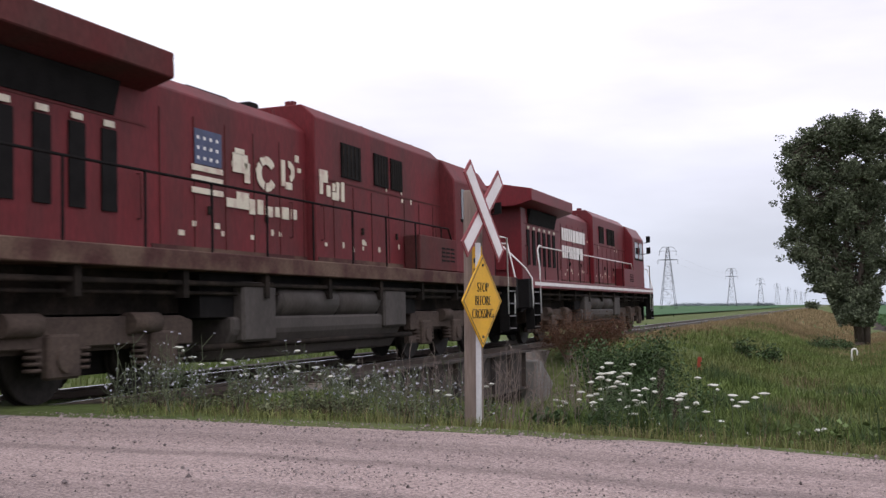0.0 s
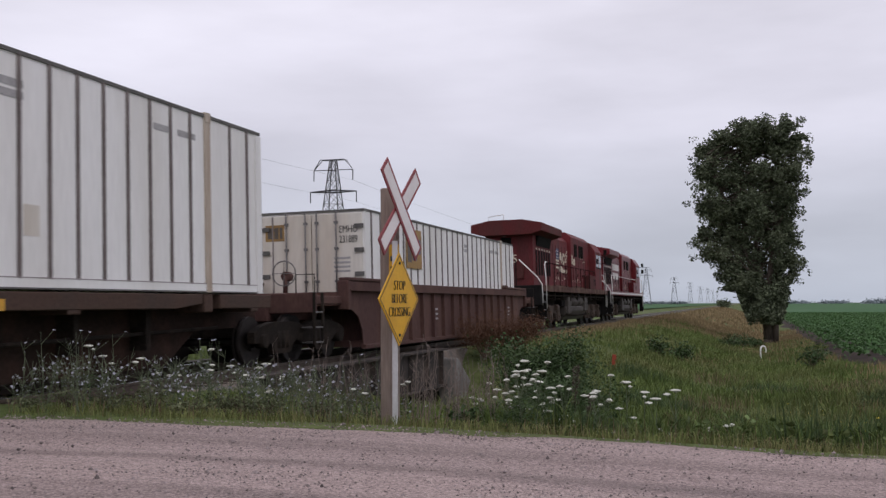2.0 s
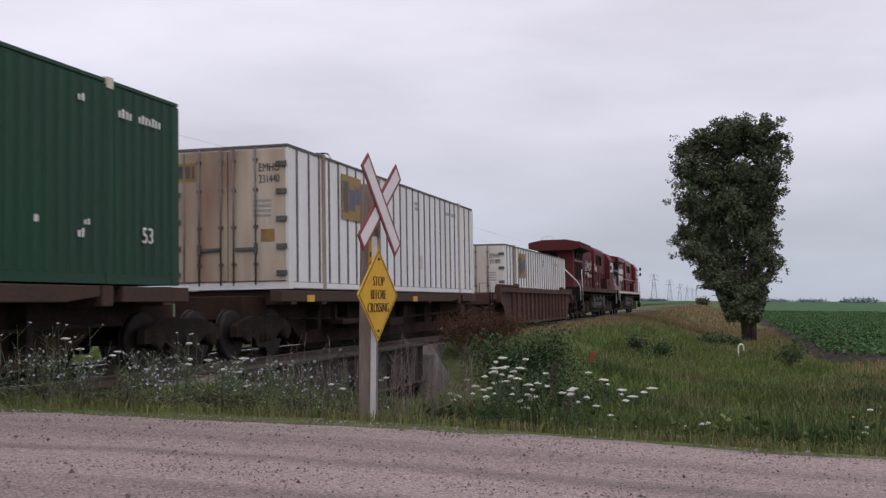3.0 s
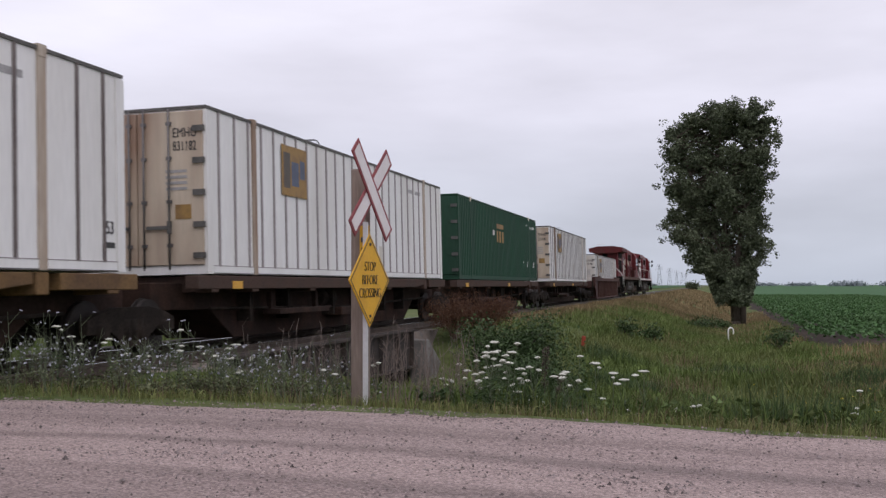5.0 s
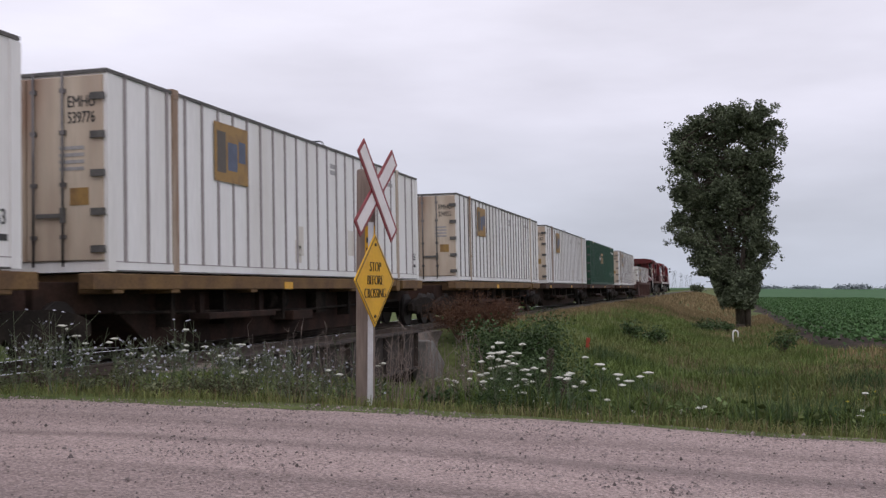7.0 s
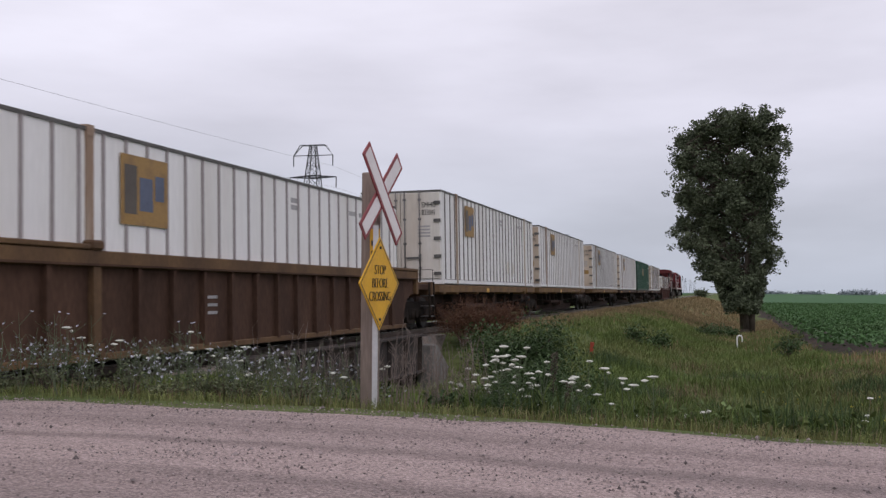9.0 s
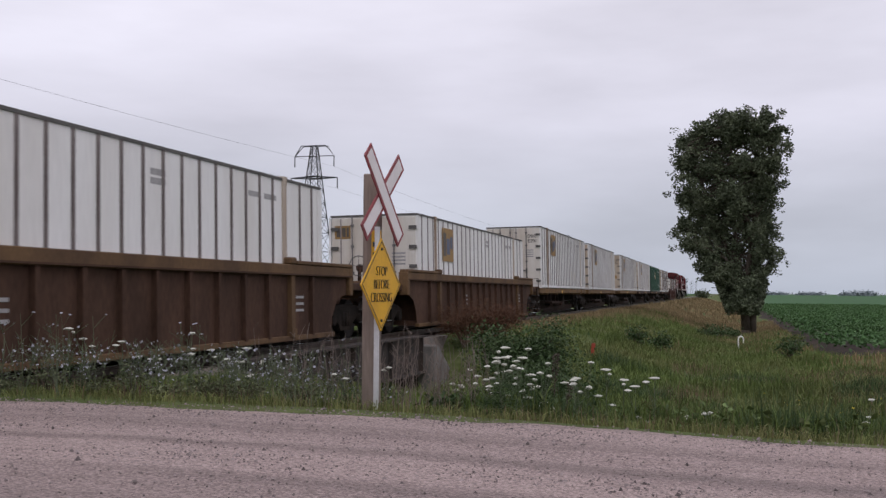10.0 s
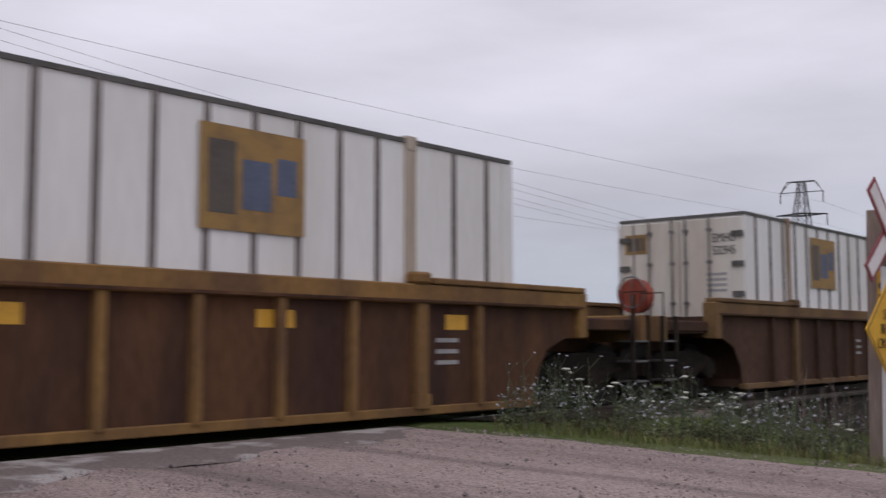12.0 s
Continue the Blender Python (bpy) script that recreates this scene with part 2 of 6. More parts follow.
M["glass"] = mat("cab_glass", (0.02, 0.022, 0.025), 0.08, 0, 0.1, 2, 20, 0, spec=0.8)
M["orange"] = mat("orange_marker", (0.30, 0.045, 0.020), 0.5, 0, 0.15, 8, 40, 0)
M["pipe_white"] = mat("white_pipe", (0.78, 0.77, 0.76), 0.5, 0, 0.08, 8, 40, 0)
M["reel"] = mat("rusty_red_wheel", (0.30, 0.055, 0.028), 0.7, 0, 0.3, 6, 40, 0.1)


# ---- mesh helpers ----
def box(bm, x0, x1, y0, y1, z0, z1, bevel=0.0):
    vs = [bm.verts.new((x, y, z)) for z in (z0, z1) for y in (y0, y1) for x in (x0, x1)]
    fs = [bm.faces.new([vs[i] for i in q]) for q in ((0, 2, 3, 1), (4, 5, 7, 6), (0, 1, 5, 4), (2, 6, 7, 3), (0, 4, 6, 2), (1, 3, 7, 5))]
    if bevel:
        es = list({e for f in fs for e in f.edges})
        bmesh.ops.bevel(bm, geom=es, offset=bevel, segments=1, affect="EDGES")


def rod(bm, a, b, r, seg=8, r2=None):
    a, b = Vector(a), Vector(b)
    r2 = r if r2 is None else r2
    d = (b - a).normalized()
    u = d.orthogonal().normalized()
    v = d.cross(u)
    ra, rb = [], []
    for i in range(seg):
        w = 2 * math.pi * i / seg
        o = u * math.cos(w) + v * math.sin(w)
        ra.append(bm.verts.new(a + o * r))
        rb.append(bm.verts.new(b + o * r2))
    for i in range(seg):
        j = (i + 1) % seg
        f = bm.faces.new((ra[i], ra[j], rb[j], rb[i]))
        f.smooth = seg > 6
    bm.faces.new(ra[::-1])
    bm.faces.new(rb)


def tube(bm, pts, r, seg=6):
    """One connected tube along the points."""
    pts = [Vector(p) for p in pts]
    rings = []
    u = (pts[1] - pts[0]).orthogonal().normalized()
    for i, p in enumerate(pts):
        d = (pts[min(i + 1, len(pts) - 1)] - pts[max(i - 1, 0)])
        d = d.normalized() if d.length > 1e-9 else (pts[i] - pts[i - 1]).normalized()
        u = (u - d * u.dot(d)).normalized()
        v = d.cross(u)
        rings.append([bm.verts.new(p + (u * math.cos(w) + v * math.sin(w)) * r) for w in [2 * math.pi * k / seg for k in range(seg)]])
    for ra, rb in zip(rings, rings[1:]):
        for k in range(seg):
            f = bm.faces.new((ra[k], ra[(k + 1) % seg], rb[(k + 1) % seg], rb[k]))
            f.smooth = seg > 4
    bm.faces.new(rings[0][::-1])
    bm.faces.new(rings[-1])


def prism(bm, profile, y0, y1, axis="y", bevel=0.0):
    """A profile swept along an axis: (x, z) points along y, (y, z) points along x, or (x, y) points along z."""
    def at(p, d):
        return (p[0], d, p[1]) if axis == "y" else (d, p[0], p[1]) if axis == "x" else (p[0], p[1], d)
    a = [bm.verts.new(at(p, y0)) for p in profile]
    b = [bm.verts.new(at(p, y1)) for p in profile]
    n = len(profile)
    fs = [bm.faces.new((a[i], a[(i + 1) % n], b[(i + 1) % n], b[i])) for i in range(n)]
    fs += [bm.faces.new(a[::-1]), bm.faces.new(b)]
    bmesh.ops.recalc_face_normals(bm, faces=fs)
    if bevel:
        bmesh.ops.bevel(bm, geom=list({e for f in fs for e in f.edges}), offset=bevel, segments=1, affect="EDGES")


def mesh_of(name, bm, material):
    me = bpy.data.meshes.new(name)
    bm.to_mesh(me)
    bm.free()
    me.materials.append(material)
    return me


def part(name, bm, material, parent=None, label=""):
    ob = new(name, bm if isinstance(bm, bpy.types.Mesh) else mesh_of(name, bm, material))
    ob.parent = parent
    return tagged(ob, label)


def bx(name, dims, material, parent, label="", bevel=0.0):
    bm = bmesh.new()
    box(bm, *dims, bevel)
    return part(name, bm, material, parent, label)


def lettering(name, text, size, m, parent, material, label="", stretch=1.0, thin=0.0):
    """Flat raised lettering in the built-in font, centred, facing the local z of the pose m."""
    cu = bpy.data.curves.new(name, "FONT")
    cu.body, cu.size, cu.align_x, cu.align_y, cu.extrude = text, size, "CENTER", "CENTER", 0.004
    cu.offset = -thin * size
    tmp = bpy.data.objects.new(name, cu)
    me = bpy.data.meshes.new_from_object(tmp)
    bpy.data.objects.remove(tmp)
    me.materials.clear()
    me.materials.append(material)
    me.transform(m @ Matrix.Diagonal((stretch, 1, 1, 1)))
    ob = new(name, me)
    ob.parent = parent
    return tagged(ob, label)


SIDE = Matrix(((0, 0, 1, 0), (1, 0, 0, 0), (0, 1, 0, 0), (0, 0, 0, 1)))  # faces +x, reads along +y
BACK = Matrix(((1, 0, 0, 0), (0, 0, -1, 0), (0, 1, 0, 0), (0, 0, 0, 1)))  # faces -y, reads along +x

TRACK_X = -9.66
ROAD_Y = 9.2


def smooth(a, b, v):
    v = min(1, max(0, (v - a) / (b - a)))
    return v * v * (3 - 2 * v)


# ---- ground ----
def road_z(x):
    return 0.05 - 0.16 * smooth(-4, 3, x) - 0.7 * smooth(3, 45, x) - 0.9 * smooth(14, 50, -x)


def creek(y):
    return smooth(15.0, 18.0, y) * (1 - smooth(28.6, 31.0, y))


def hgt(x, y):
    d = abs(x - TRACK_X)
    bank = -0.16 - 1.04 * (smooth(2.4, 9.5, d) if x > TRACK_X else smooth(2.0, 4.6, d))
    if x > TRACK_X:
        bank += 0.25 * math.exp(-((x + 4.5) / 2.0) ** 2) * smooth(32, 46, y)
        bank -= 0.35 * math.exp(-((x - 1.2) / 1.6) ** 2) * smooth(20, 50, y)
    bank += (-1.55 - bank) * creek(y) * (1 - smooth(3.3, 5.6, d))
    off = max(0.0, y - ROAD_Y, -3.0 - y)
    w = smooth(0.0, 4.2, off)
    z = road_z(x) * (1 - w) + bank * w
    if off > 0.3:
        z += (0.10 * noise.noise((x * 0.5, y * 0.5, 0.0)) + 0.16 * noise.noise((x * 0.28, y * 0.16, 3.0)) * smooth(3, 9, off)) * smooth(0.3, 3, off) * smooth(1.9, 3.2, d)
    return z


def axis_steps(limits):
    out = []
    for a, b, step in limits:
        n = max(1, round((b - a) / step))
        out += [a + (b - a) * i / n for i in range(n)]
    return out + [limits[-1][1]]


def sheet(name, xs, ys, zf, material, label, category, skip=None):
    nx = len(xs)
    vs = [(x, y, zf(x, y)) for y in ys for x in xs]
    fs = []
    for j in range(len(ys) - 1):
        for i in range(nx - 1):
            if skip and skip((xs[i] + xs[i + 1]) / 2, (ys[j] + ys[j + 1]) / 2):
                continue
            a = j * nx + i
            fs.append((a, a + 1, a + nx + 1, a + nx))
    me = bpy.data.meshes.new(name)
    me.from_pydata(vs, [], fs)
    me.polygons.foreach_set("use_smooth", [True] * len(fs))
    me.materials.append(material)
    return tagged(new(name, me), label, category, kind="structure")


def on_road(x, y):
    return -3.0 < y < ROAD_Y


xs = axis_steps([(-3500, -400, 500), (-400, -60, 40), (-60, -16, 4), (-16, -12, 1), (-12, 6, 0.4), (6, 20, 2), (20, 100, 10), (100, 500, 50), (500, 3500, 500)])
ys = axis_steps([(-3500, -300, 500), (-300, -20, 20), (-20, -3, 1.5), (-3, 9, 1.5), (9, 30, 0.4), (30, 70, 1.2), (70, 200, 5), (200, 600, 40), (600, 4600, 500)])
sheet("ground", xs, ys, lambda x, y: hgt(x, y) - (0.04 if on_road(x, y) else 0.0), M["turf"],
      "grassy railway verge sloping from the track to flat farmland", "ground")

# gravel road over the crossing, with an uneven edge
rx = axis_steps([(-120, -20, 5), (-20, -11.4, 0.8), (-11.4, 4, 0.2), (4, 14, 0.5), (14, 120, 5)])


def road_sheet():
    prof = axis_steps([(0, 1, 0.025)])
    vs, fs = [], []
    n = len(prof)
    for x in rx:
        e0 = -2.7 + 0.25 * noise.noise((x * 0.6, 3.1, 0))
        e1 = ROAD_Y + 0.25 * noise.noise((x * 0.5, 7.7, 0)) + 0.12 * noise.noise((x * 2.1, 2.7, 0))
        for p in prof:
            y = e0 + (e1 - e0) * p
            rut = -0.022 * math.exp(-((y - 3.4) / 0.35) ** 2) - 0.022 * math.exp(-((y - 5.3) / 0.35) ** 2) - 0.02 * math.exp(-((y - 7.4) / 0.3) ** 2)
            edge = -0.06 * (p < 0.01 or p > 0.99)
            vs.append((x, y, road_z(x) + 0.02 + rut + edge + 0.012 * noise.noise((x * 1.3, y * 1.3, 5))))
    for i in range(len(rx) - 1):
        if -11.3 < (rx[i] + rx[i + 1]) / 2 < -8.0:
            continue
        for j in range(n - 1):
            a = i * n + j
            fs.append((a, a + n, a + n + 1, a + 1))
    me = bpy.data.meshes.new("road")
    me.from_pydata(vs, [], fs)
    me.polygons.foreach_set("use_smooth", [True] * len(fs))
    me.materials.append(M["gravel"])
    return tagged(new("road", me), "pinkish grey gravel road with pale wheel tracks", "road", kind="structure")


road_sheet()
for lbl, x0, x1, y0, y1 in (("wide green soybean field", 5.0, 900, 70, 3000), ("distant green field behind the railway", -900, -34, 30, 3000)):
    fx = axis_steps([(x0, x1, (x1 - x0) / 20)])
    fy = axis_steps([(y0, 200, 15), (200, y1, 150)])
    sheet("crop_field", fx, fy, lambda x, y: -0.82 + 0.03 * noise.noise((x * 0.2, y * 0.05, 1)), M["far_crop"], lbl, "field")

# ---- track ----
track = tagged(new("railway_track"), "single railway track with rusty-sided polished rails on ballast", "track", kind="structure")
bm = bmesh.new()
prism(bm, [(TRACK_X - 2.5, -0.42), (TRACK_X - 1.6, -0.16), (TRACK_X + 1.6, -0.16), (TRACK_X + 2.5, -0.42)], 31.2, 1600)
prism(bm, [(TRACK_X - 1.75, -1.3), (TRACK_X - 1.6, -0.16), (TRACK_X + 1.6, -0.16), (TRACK_X + 1.75, -1.3)], 28.2, 31.2)
prism(bm, [(TRACK_X - 2.5, -0.42), (TRACK_X - 1.6, -0.16), (TRACK_X + 1.6, -0.16), (TRACK_X + 2.5, -0.42)], -400, 16.8)
part("ballast_bed", bm, M["ballast"], track, "grey crushed-stone ballast")
for sx in (-0.755, 0.755):
    cx = TRACK_X + sx
    bm = bmesh.new()
    prism(bm, [(cx - 0.07, -0.17), (cx + 0.07, -0.17), (cx + 0.07, -0.155), (cx + 0.012, -0.135), (cx + 0.012, -0.05), (cx + 0.036, -0.04),
               (cx + 0.036, -0.004), (cx - 0.036, -0.004), (cx - 0.036, -0.04), (cx - 0.012, -0.05), (cx - 0.012, -0.135), (cx - 0.07, -0.155)], -400, 1600)
    rl = part("rail", bm, M["rail"], track, "rusty-sided steel rail")
    bx("rail_head", (cx - 0.033, cx + 0.033, -400, 1600, -0.006, 0.0), M["rail_top"], rl, "polished running surface")

# ---- timber and steel bridge over the creek ----
bridge = tagged(new("railway_bridge"), "short weathered steel girder railway bridge over a weedy creek", "bridge", kind="structure")
for sx in (1.72, -1.72):
    gx = TRACK_X + sx
    bm = bmesh.new()
    box(bm, gx - 0.02, gx + 0.02, 16.2, 28.0, -0.98, -0.08)
    box(bm, gx - 0.16, gx + 0.16, 16.2, 28.0, -0.08, -0.035)
    box(bm, gx - 0.16, gx + 0.16, 16.2, 28.0, -1.02, -0.98)
    g = part("girder", bm, M["girder"], bridge, "dark riveted plate girder")
    for k in range(9):
        y = 16.8 + k * 1.35
        bx("stiffener", (gx + 0.02, gx + 0.13, y, y + 0.025, -0.975, -0.085), M["girder"], g)
bx("bridge_deck", (TRACK_X - 1.5, TRACK_X + 1.5, 16.4, 28.0, -0.44, -0.36), M["tie"], bridge, "dark timber deck")


def wing_wall():
    bm = bmesh.new()
    prism(bm, [(27.9, -1.7), (27.9, -0.31), (28.3, -0.31), (29.8, -1.1), (29.8, -1.7)], -8.04, -7.58, axis="x", bevel=0.03)
    return part("wing_wall", bm, M["concrete"], bridge, "pale concrete abutment block with a sloped top")


wing_wall()
# abutments wear the dark girder colour to give the bridge opening its shade
bx("abutment", (TRACK_X - 2.3, TRACK_X + 1.9, 28.05, 28.6, -1.8, -0.43), M["girder"], bridge)
bx("abutment", (TRACK_X - 2.3, TRACK_X + 2.3, 15.6, 16.15, -1.8, -0.43), M["girder"], bridge)

# pale worn strip where the road meets the track
def apron():
    vs, fs = [], []
    ys_ = axis_steps([(-2.5, 8.7, 0.25)])
    for y in ys_:
        e = -6.95 + 0.7 * noise.noise((y * 0.7, 9.0, 0.0)) + 0.45 * noise.noise((y * 2.3, 4.0, 0.0)) - 0.8 * smooth(6.5, 8.7, y)
        for k, x in enumerate((-8.02, -7.8, (e - 7.8) / 2, e)):
            vs.append((x, y, road_z(x) + (0.034 if k < 3 else 0.012)))
    for j in range(len(ys_) - 1):
        for k in range(3):
            a = j * 4 + k
            fs.append((a, a + 1, a + 5, a + 4))
    me = bpy.data.meshes.new("crossing_apron")
    me.from_pydata(vs, [], fs)
    me.materials.append(M["apron"])
    tagged(new("crossing_apron", me), "pale worn strip of surfacing beside the rails", "road surface", kind="structure")


apron()

# crossing planks beside the rails
for px, w in ((-1.10, 0.28), (-0.30, 0.42), (0.30, 0.42), (1.12, 0.30)):
    bm = bmesh.new()
    box(bm, TRACK_X + px - w, TRACK_X + px + w, -2.6, 8.6, -0.14, -0.015, 0.02)
    tagged(part("crossing_plank", bm, M["plank"]), "worn grey timber crossing panel between the rails", "crossing plank", "planks of the crossing")

# ---- crossing sign ----
def crossing_sign():
    px, py = -3.262, 9.75
    sign = tagged(new("crossing_sign"), "red and white crossbuck above a yellow diamond on a timber post", "road sign")
    sign.matrix_world = pose(px, py, 0.0)
    bm = bmesh.new()
    box(bm, -0.145, 0.005, 0.07, 0.22, -0.4, 2.27, 0.012)
    part("post", bm, M["wood_post"], sign, "weathered squared timber post")
    bm = bmesh.new()
    prism(bm, [(0.01, -0.03), (0.055, -0.03), (0.055, 0.0), (0.03, 0.0), (0.03, 0.05), (0.01, 0.05)], -0.3, 1.75, axis="z")
    part("steel_post", bm, M["galv"], sign, "pale galvanised steel channel post")
    # the blades and the plates face the road traffic
    face = pose(0, 0, 0, 0, 0, -7)
    for ang, x in ((-47, 0.10), (42, 0.085)):
        m = face @ Matrix.Translation((x, 0.0, 2.04)) @ SIDE @ pose(0, 0, 0, 0, 0, ang)
        bm = bmesh.new()
        box(bm, -0.555, 0.555, -0.095, 0.095, -0.006, 0.006)
        bm.transform(m)
        blade = part("blade", bm, M["sign_red"], sign, "crossbuck blade with a red border")
        bm = bmesh.new()
        box(bm, -0.522, 0.522, -0.064, 0.064, 0.0065, 0.0085)
        bm.transform(m)
        part("blade_face", bm, M["sign_white"], blade, "white reflective field")
    m = face @ Matrix.Translation((0.07, 0.0, 1.197)) @ SIDE
    bm = bmesh.new()
    h = 0.443
    prism(bm, [(0, -h), (h, 0), (0, h), (-h, 0)], -0.005, 0.005, axis="z")
    bm.transform(m)
    plate = part("diamond_plate", bm, M["sign_yellow"], sign, "yellow diamond plate")
    bm = bmesh.new()
    a, b = h * 0.95, h * 0.915
    corners = ((0, -1), (1, 0), (0, 1), (-1, 0))
    for i in range(4):
        c0, c1 = corners[i], corners[(i + 1) % 4]
        bm.faces.new([bm.verts.new((c[0] * k, c[1] * k, 0.0075)) for c, k in ((c0, a), (c1, a), (c1, b), (c0, b))])
    bm.transform(m)
    part("border", bm, M["ink"], plate, "thin black border line")
    for txt, dy, st in (("STOP", 0.125, 0.78), ("BEFORE", 0.0, 0.76), ("CROSSING", -0.125, 0.74)):
        lettering("lettering", txt, 0.135, m @ Matrix.Translation((0, dy, 0.008)), plate, M["ink"], "black capital letters", st, 0.028)
    for dy in (0.34, -0.34):
        bm = bmesh.new()
        rod(bm, (0, dy, 0.005), (0, dy, 0.016), 0.014)
        bm.transform(m)
        part("bolt", bm, M["ink"], plate)
    bm = bmesh.new()
    box(bm, -0.05, 0.045, 0.055, 0.066, 1.28, 1.72)
    plate2 = part("back_plate", bm, M["sign_yellow"], sign, "small yellow plate with black marks")
    for k in range(3):
        bx("mark", (-0.035, 0.02, 0.049, 0.054, 1.36 + k * 0.1, 1.41 + k * 0.1), M["ink"], plate2)
    return sign


crossing_sign()


# ---- rolling stock ----
TRAIN = []   # (thing, place along the train, lateral, height)
WHEELS = []  # turning wheelsets
PATHS = [(0.0, 2.15), (0.5, 11.55), (1.0, 20.7), (1.5, 30.0), (2.0, 39.35), (2.5, 48.5), (3.0, 57.65), (5.0, 93.65), (5.5, 102.65), (6.0, 111.85), (6.5, 121.0), (7.0, 130.1), (9.0, 166.55),
         (9.5, 175.6), (10.5, 193.75), (11.0, 202.92), (11.5, 211.85), (12.0, 221.0)]
CANT = -1.3


def wheelset_mesh(r, gauge=0.755, seg=28):
    bm = bmesh.new()
    rod(bm, (-gauge - 0.25, 0, 0), (gauge + 0.25, 0, 0), 0.075, 10)
    for s in (-1, 1):
        rod(bm, (s * gauge - 0.065, 0, 0), (s * gauge + 0.065, 0, 0), r, seg)
        rod(bm, (s * (gauge - 0.075), 0, 0), (s * (gauge - 0.045), 0, 0), r + 0.025, seg)
        rod(bm, (s * (gauge + 0.065), 0, 0), (s * (gauge + 0.11), 0, 0), r * 0.38, 14)
        for k in range(6):
            a = k * math.pi / 3
            rod(bm, (s * (gauge + 0.112), r * 0.22 * math.cos(a), r * 0.22 * math.sin(a)), (s * (gauge + 0.135), r * 0.22 * math.cos(a), r * 0.22 * math.sin(a)), 0.03, 6)
    return mesh_of("wheelset", bm, M["wheel"])


WHEEL_S = wheelset_mesh(0.455)
WHEEL_L = wheelset_mesh(0.53)


def truck_mesh():
    bm = bmesh.new()
    for s in (-1, 1):
        x0, x1 = (0.93, 1.07) if s > 0 else (-1.07, -0.93)
        prism(bm, [(-1.25, 0.42), (-1.25, 0.62), (-0.95, 0.72), (-0.45, 0.80), (0.45, 0.80), (0.95, 0.72), (1.25, 0.62), (1.25, 0.42), (0.95, 0.42), (0.85, 0.55),
                   (0.45, 0.34), (0.35, 0.20), (-0.35, 0.20), (-0.45, 0.34), (-0.85, 0.55), (-0.95, 0.42)], x0, x1, axis="x")
        for y in (-0.2, 0.0, 0.2):
            rod(bm, (s * 1.02, y, 0.30), (s * 1.02, y, 0.62), 0.085, 10)
        for y in (-0.9, 0.9):
            rod(bm, (s * 0.95, y, 0.455), (s * 1.14, y, 0.455), 0.13, 12)
    box(bm, -1.0, 1.0, -0.18, 0.18, 0.45, 0.72)
    return mesh_of("truck", bm, M["under"])


TRUCK_S = truck_mesh()


def truck(parent, y):
    t = part("truck", TRUCK_S, None, parent, "cast steel two-axle bogie")
    t.location = (0, y, 0)
    for dy in (-0.9, 0.9):
        w = part("wheelset", WHEEL_S, None, t)
        w.location = (0, dy, 0.455)
        WHEELS.append((w, (0, dy, 0.455), 0.455))


def loco_truck(parent, y):
    bm = bmesh.new()
    for s in (-1, 1):
        x0, x1 = (0.98, 1.16) if s > 0 else (-1.16, -0.98)
        prism(bm, [(-2.75, 0.62), (-2.75, 0.95), (-2.45, 1.02), (2.45, 1.02), (2.75, 0.95), (2.75, 0.62), (2.4, 0.62), (2.35, 0.45), (1.65, 0.45), (1.55, 0.66),
                   (0.45, 0.66), (0.35, 0.45), (-0.35, 0.45), (-0.45, 0.66), (-1.55, 0.66), (-1.65, 0.45), (-2.35, 0.45), (-2.4, 0.62)], x0, x1, axis="x", bevel=0.015)
        for ay in (-1.98, 0, 1.98):
            box(bm, s * 1.18 - 0.07, s * 1.18 + 0.07, ay - 0.28, ay + 0.28, 0.30, 0.82, 0.03)
            rod(bm, (s * 1.1, ay, 0.53), (s * 1.29, ay, 0.53), 0.16, 14)
            for o in (-0.42, 0.42):
                for k in range(4):
                    rod(bm, (s * 1.12, ay + o, 0.40 + k * 0.075), (s * 1.12, ay + o, 0.44 + k * 0.075), 0.105, 10)
        rod(bm, (s * 1.18, -1.0, 0.93), (s * 1.18, -0.4, 0.93), 0.14, 12)
        rod(bm, (s * 1.18, 1.25, 0.93), (s * 1.18, 1.85, 0.93), 0.14, 12)
        box(bm, s * 1.12 - 0.05, s * 1.12 + 0.05, -2.9, -2.2, 0.35, 0.5)
    box(bm, -1.0, 1.0, -2.6, 2.6, 0.6, 0.95)
    t = part("truck", bm, M["truck_dust"], parent, "dusty brown three-axle bogie with coil springs")
    t.location = (0, y, 0)
    for dy in (-1.98, 0, 1.98):
        w = part("wheelset", WHEEL_L, None, t)
        w.location = (0, dy, 0.53)
        WHEELS.append((w, (0, dy, 0.53), 0.53))


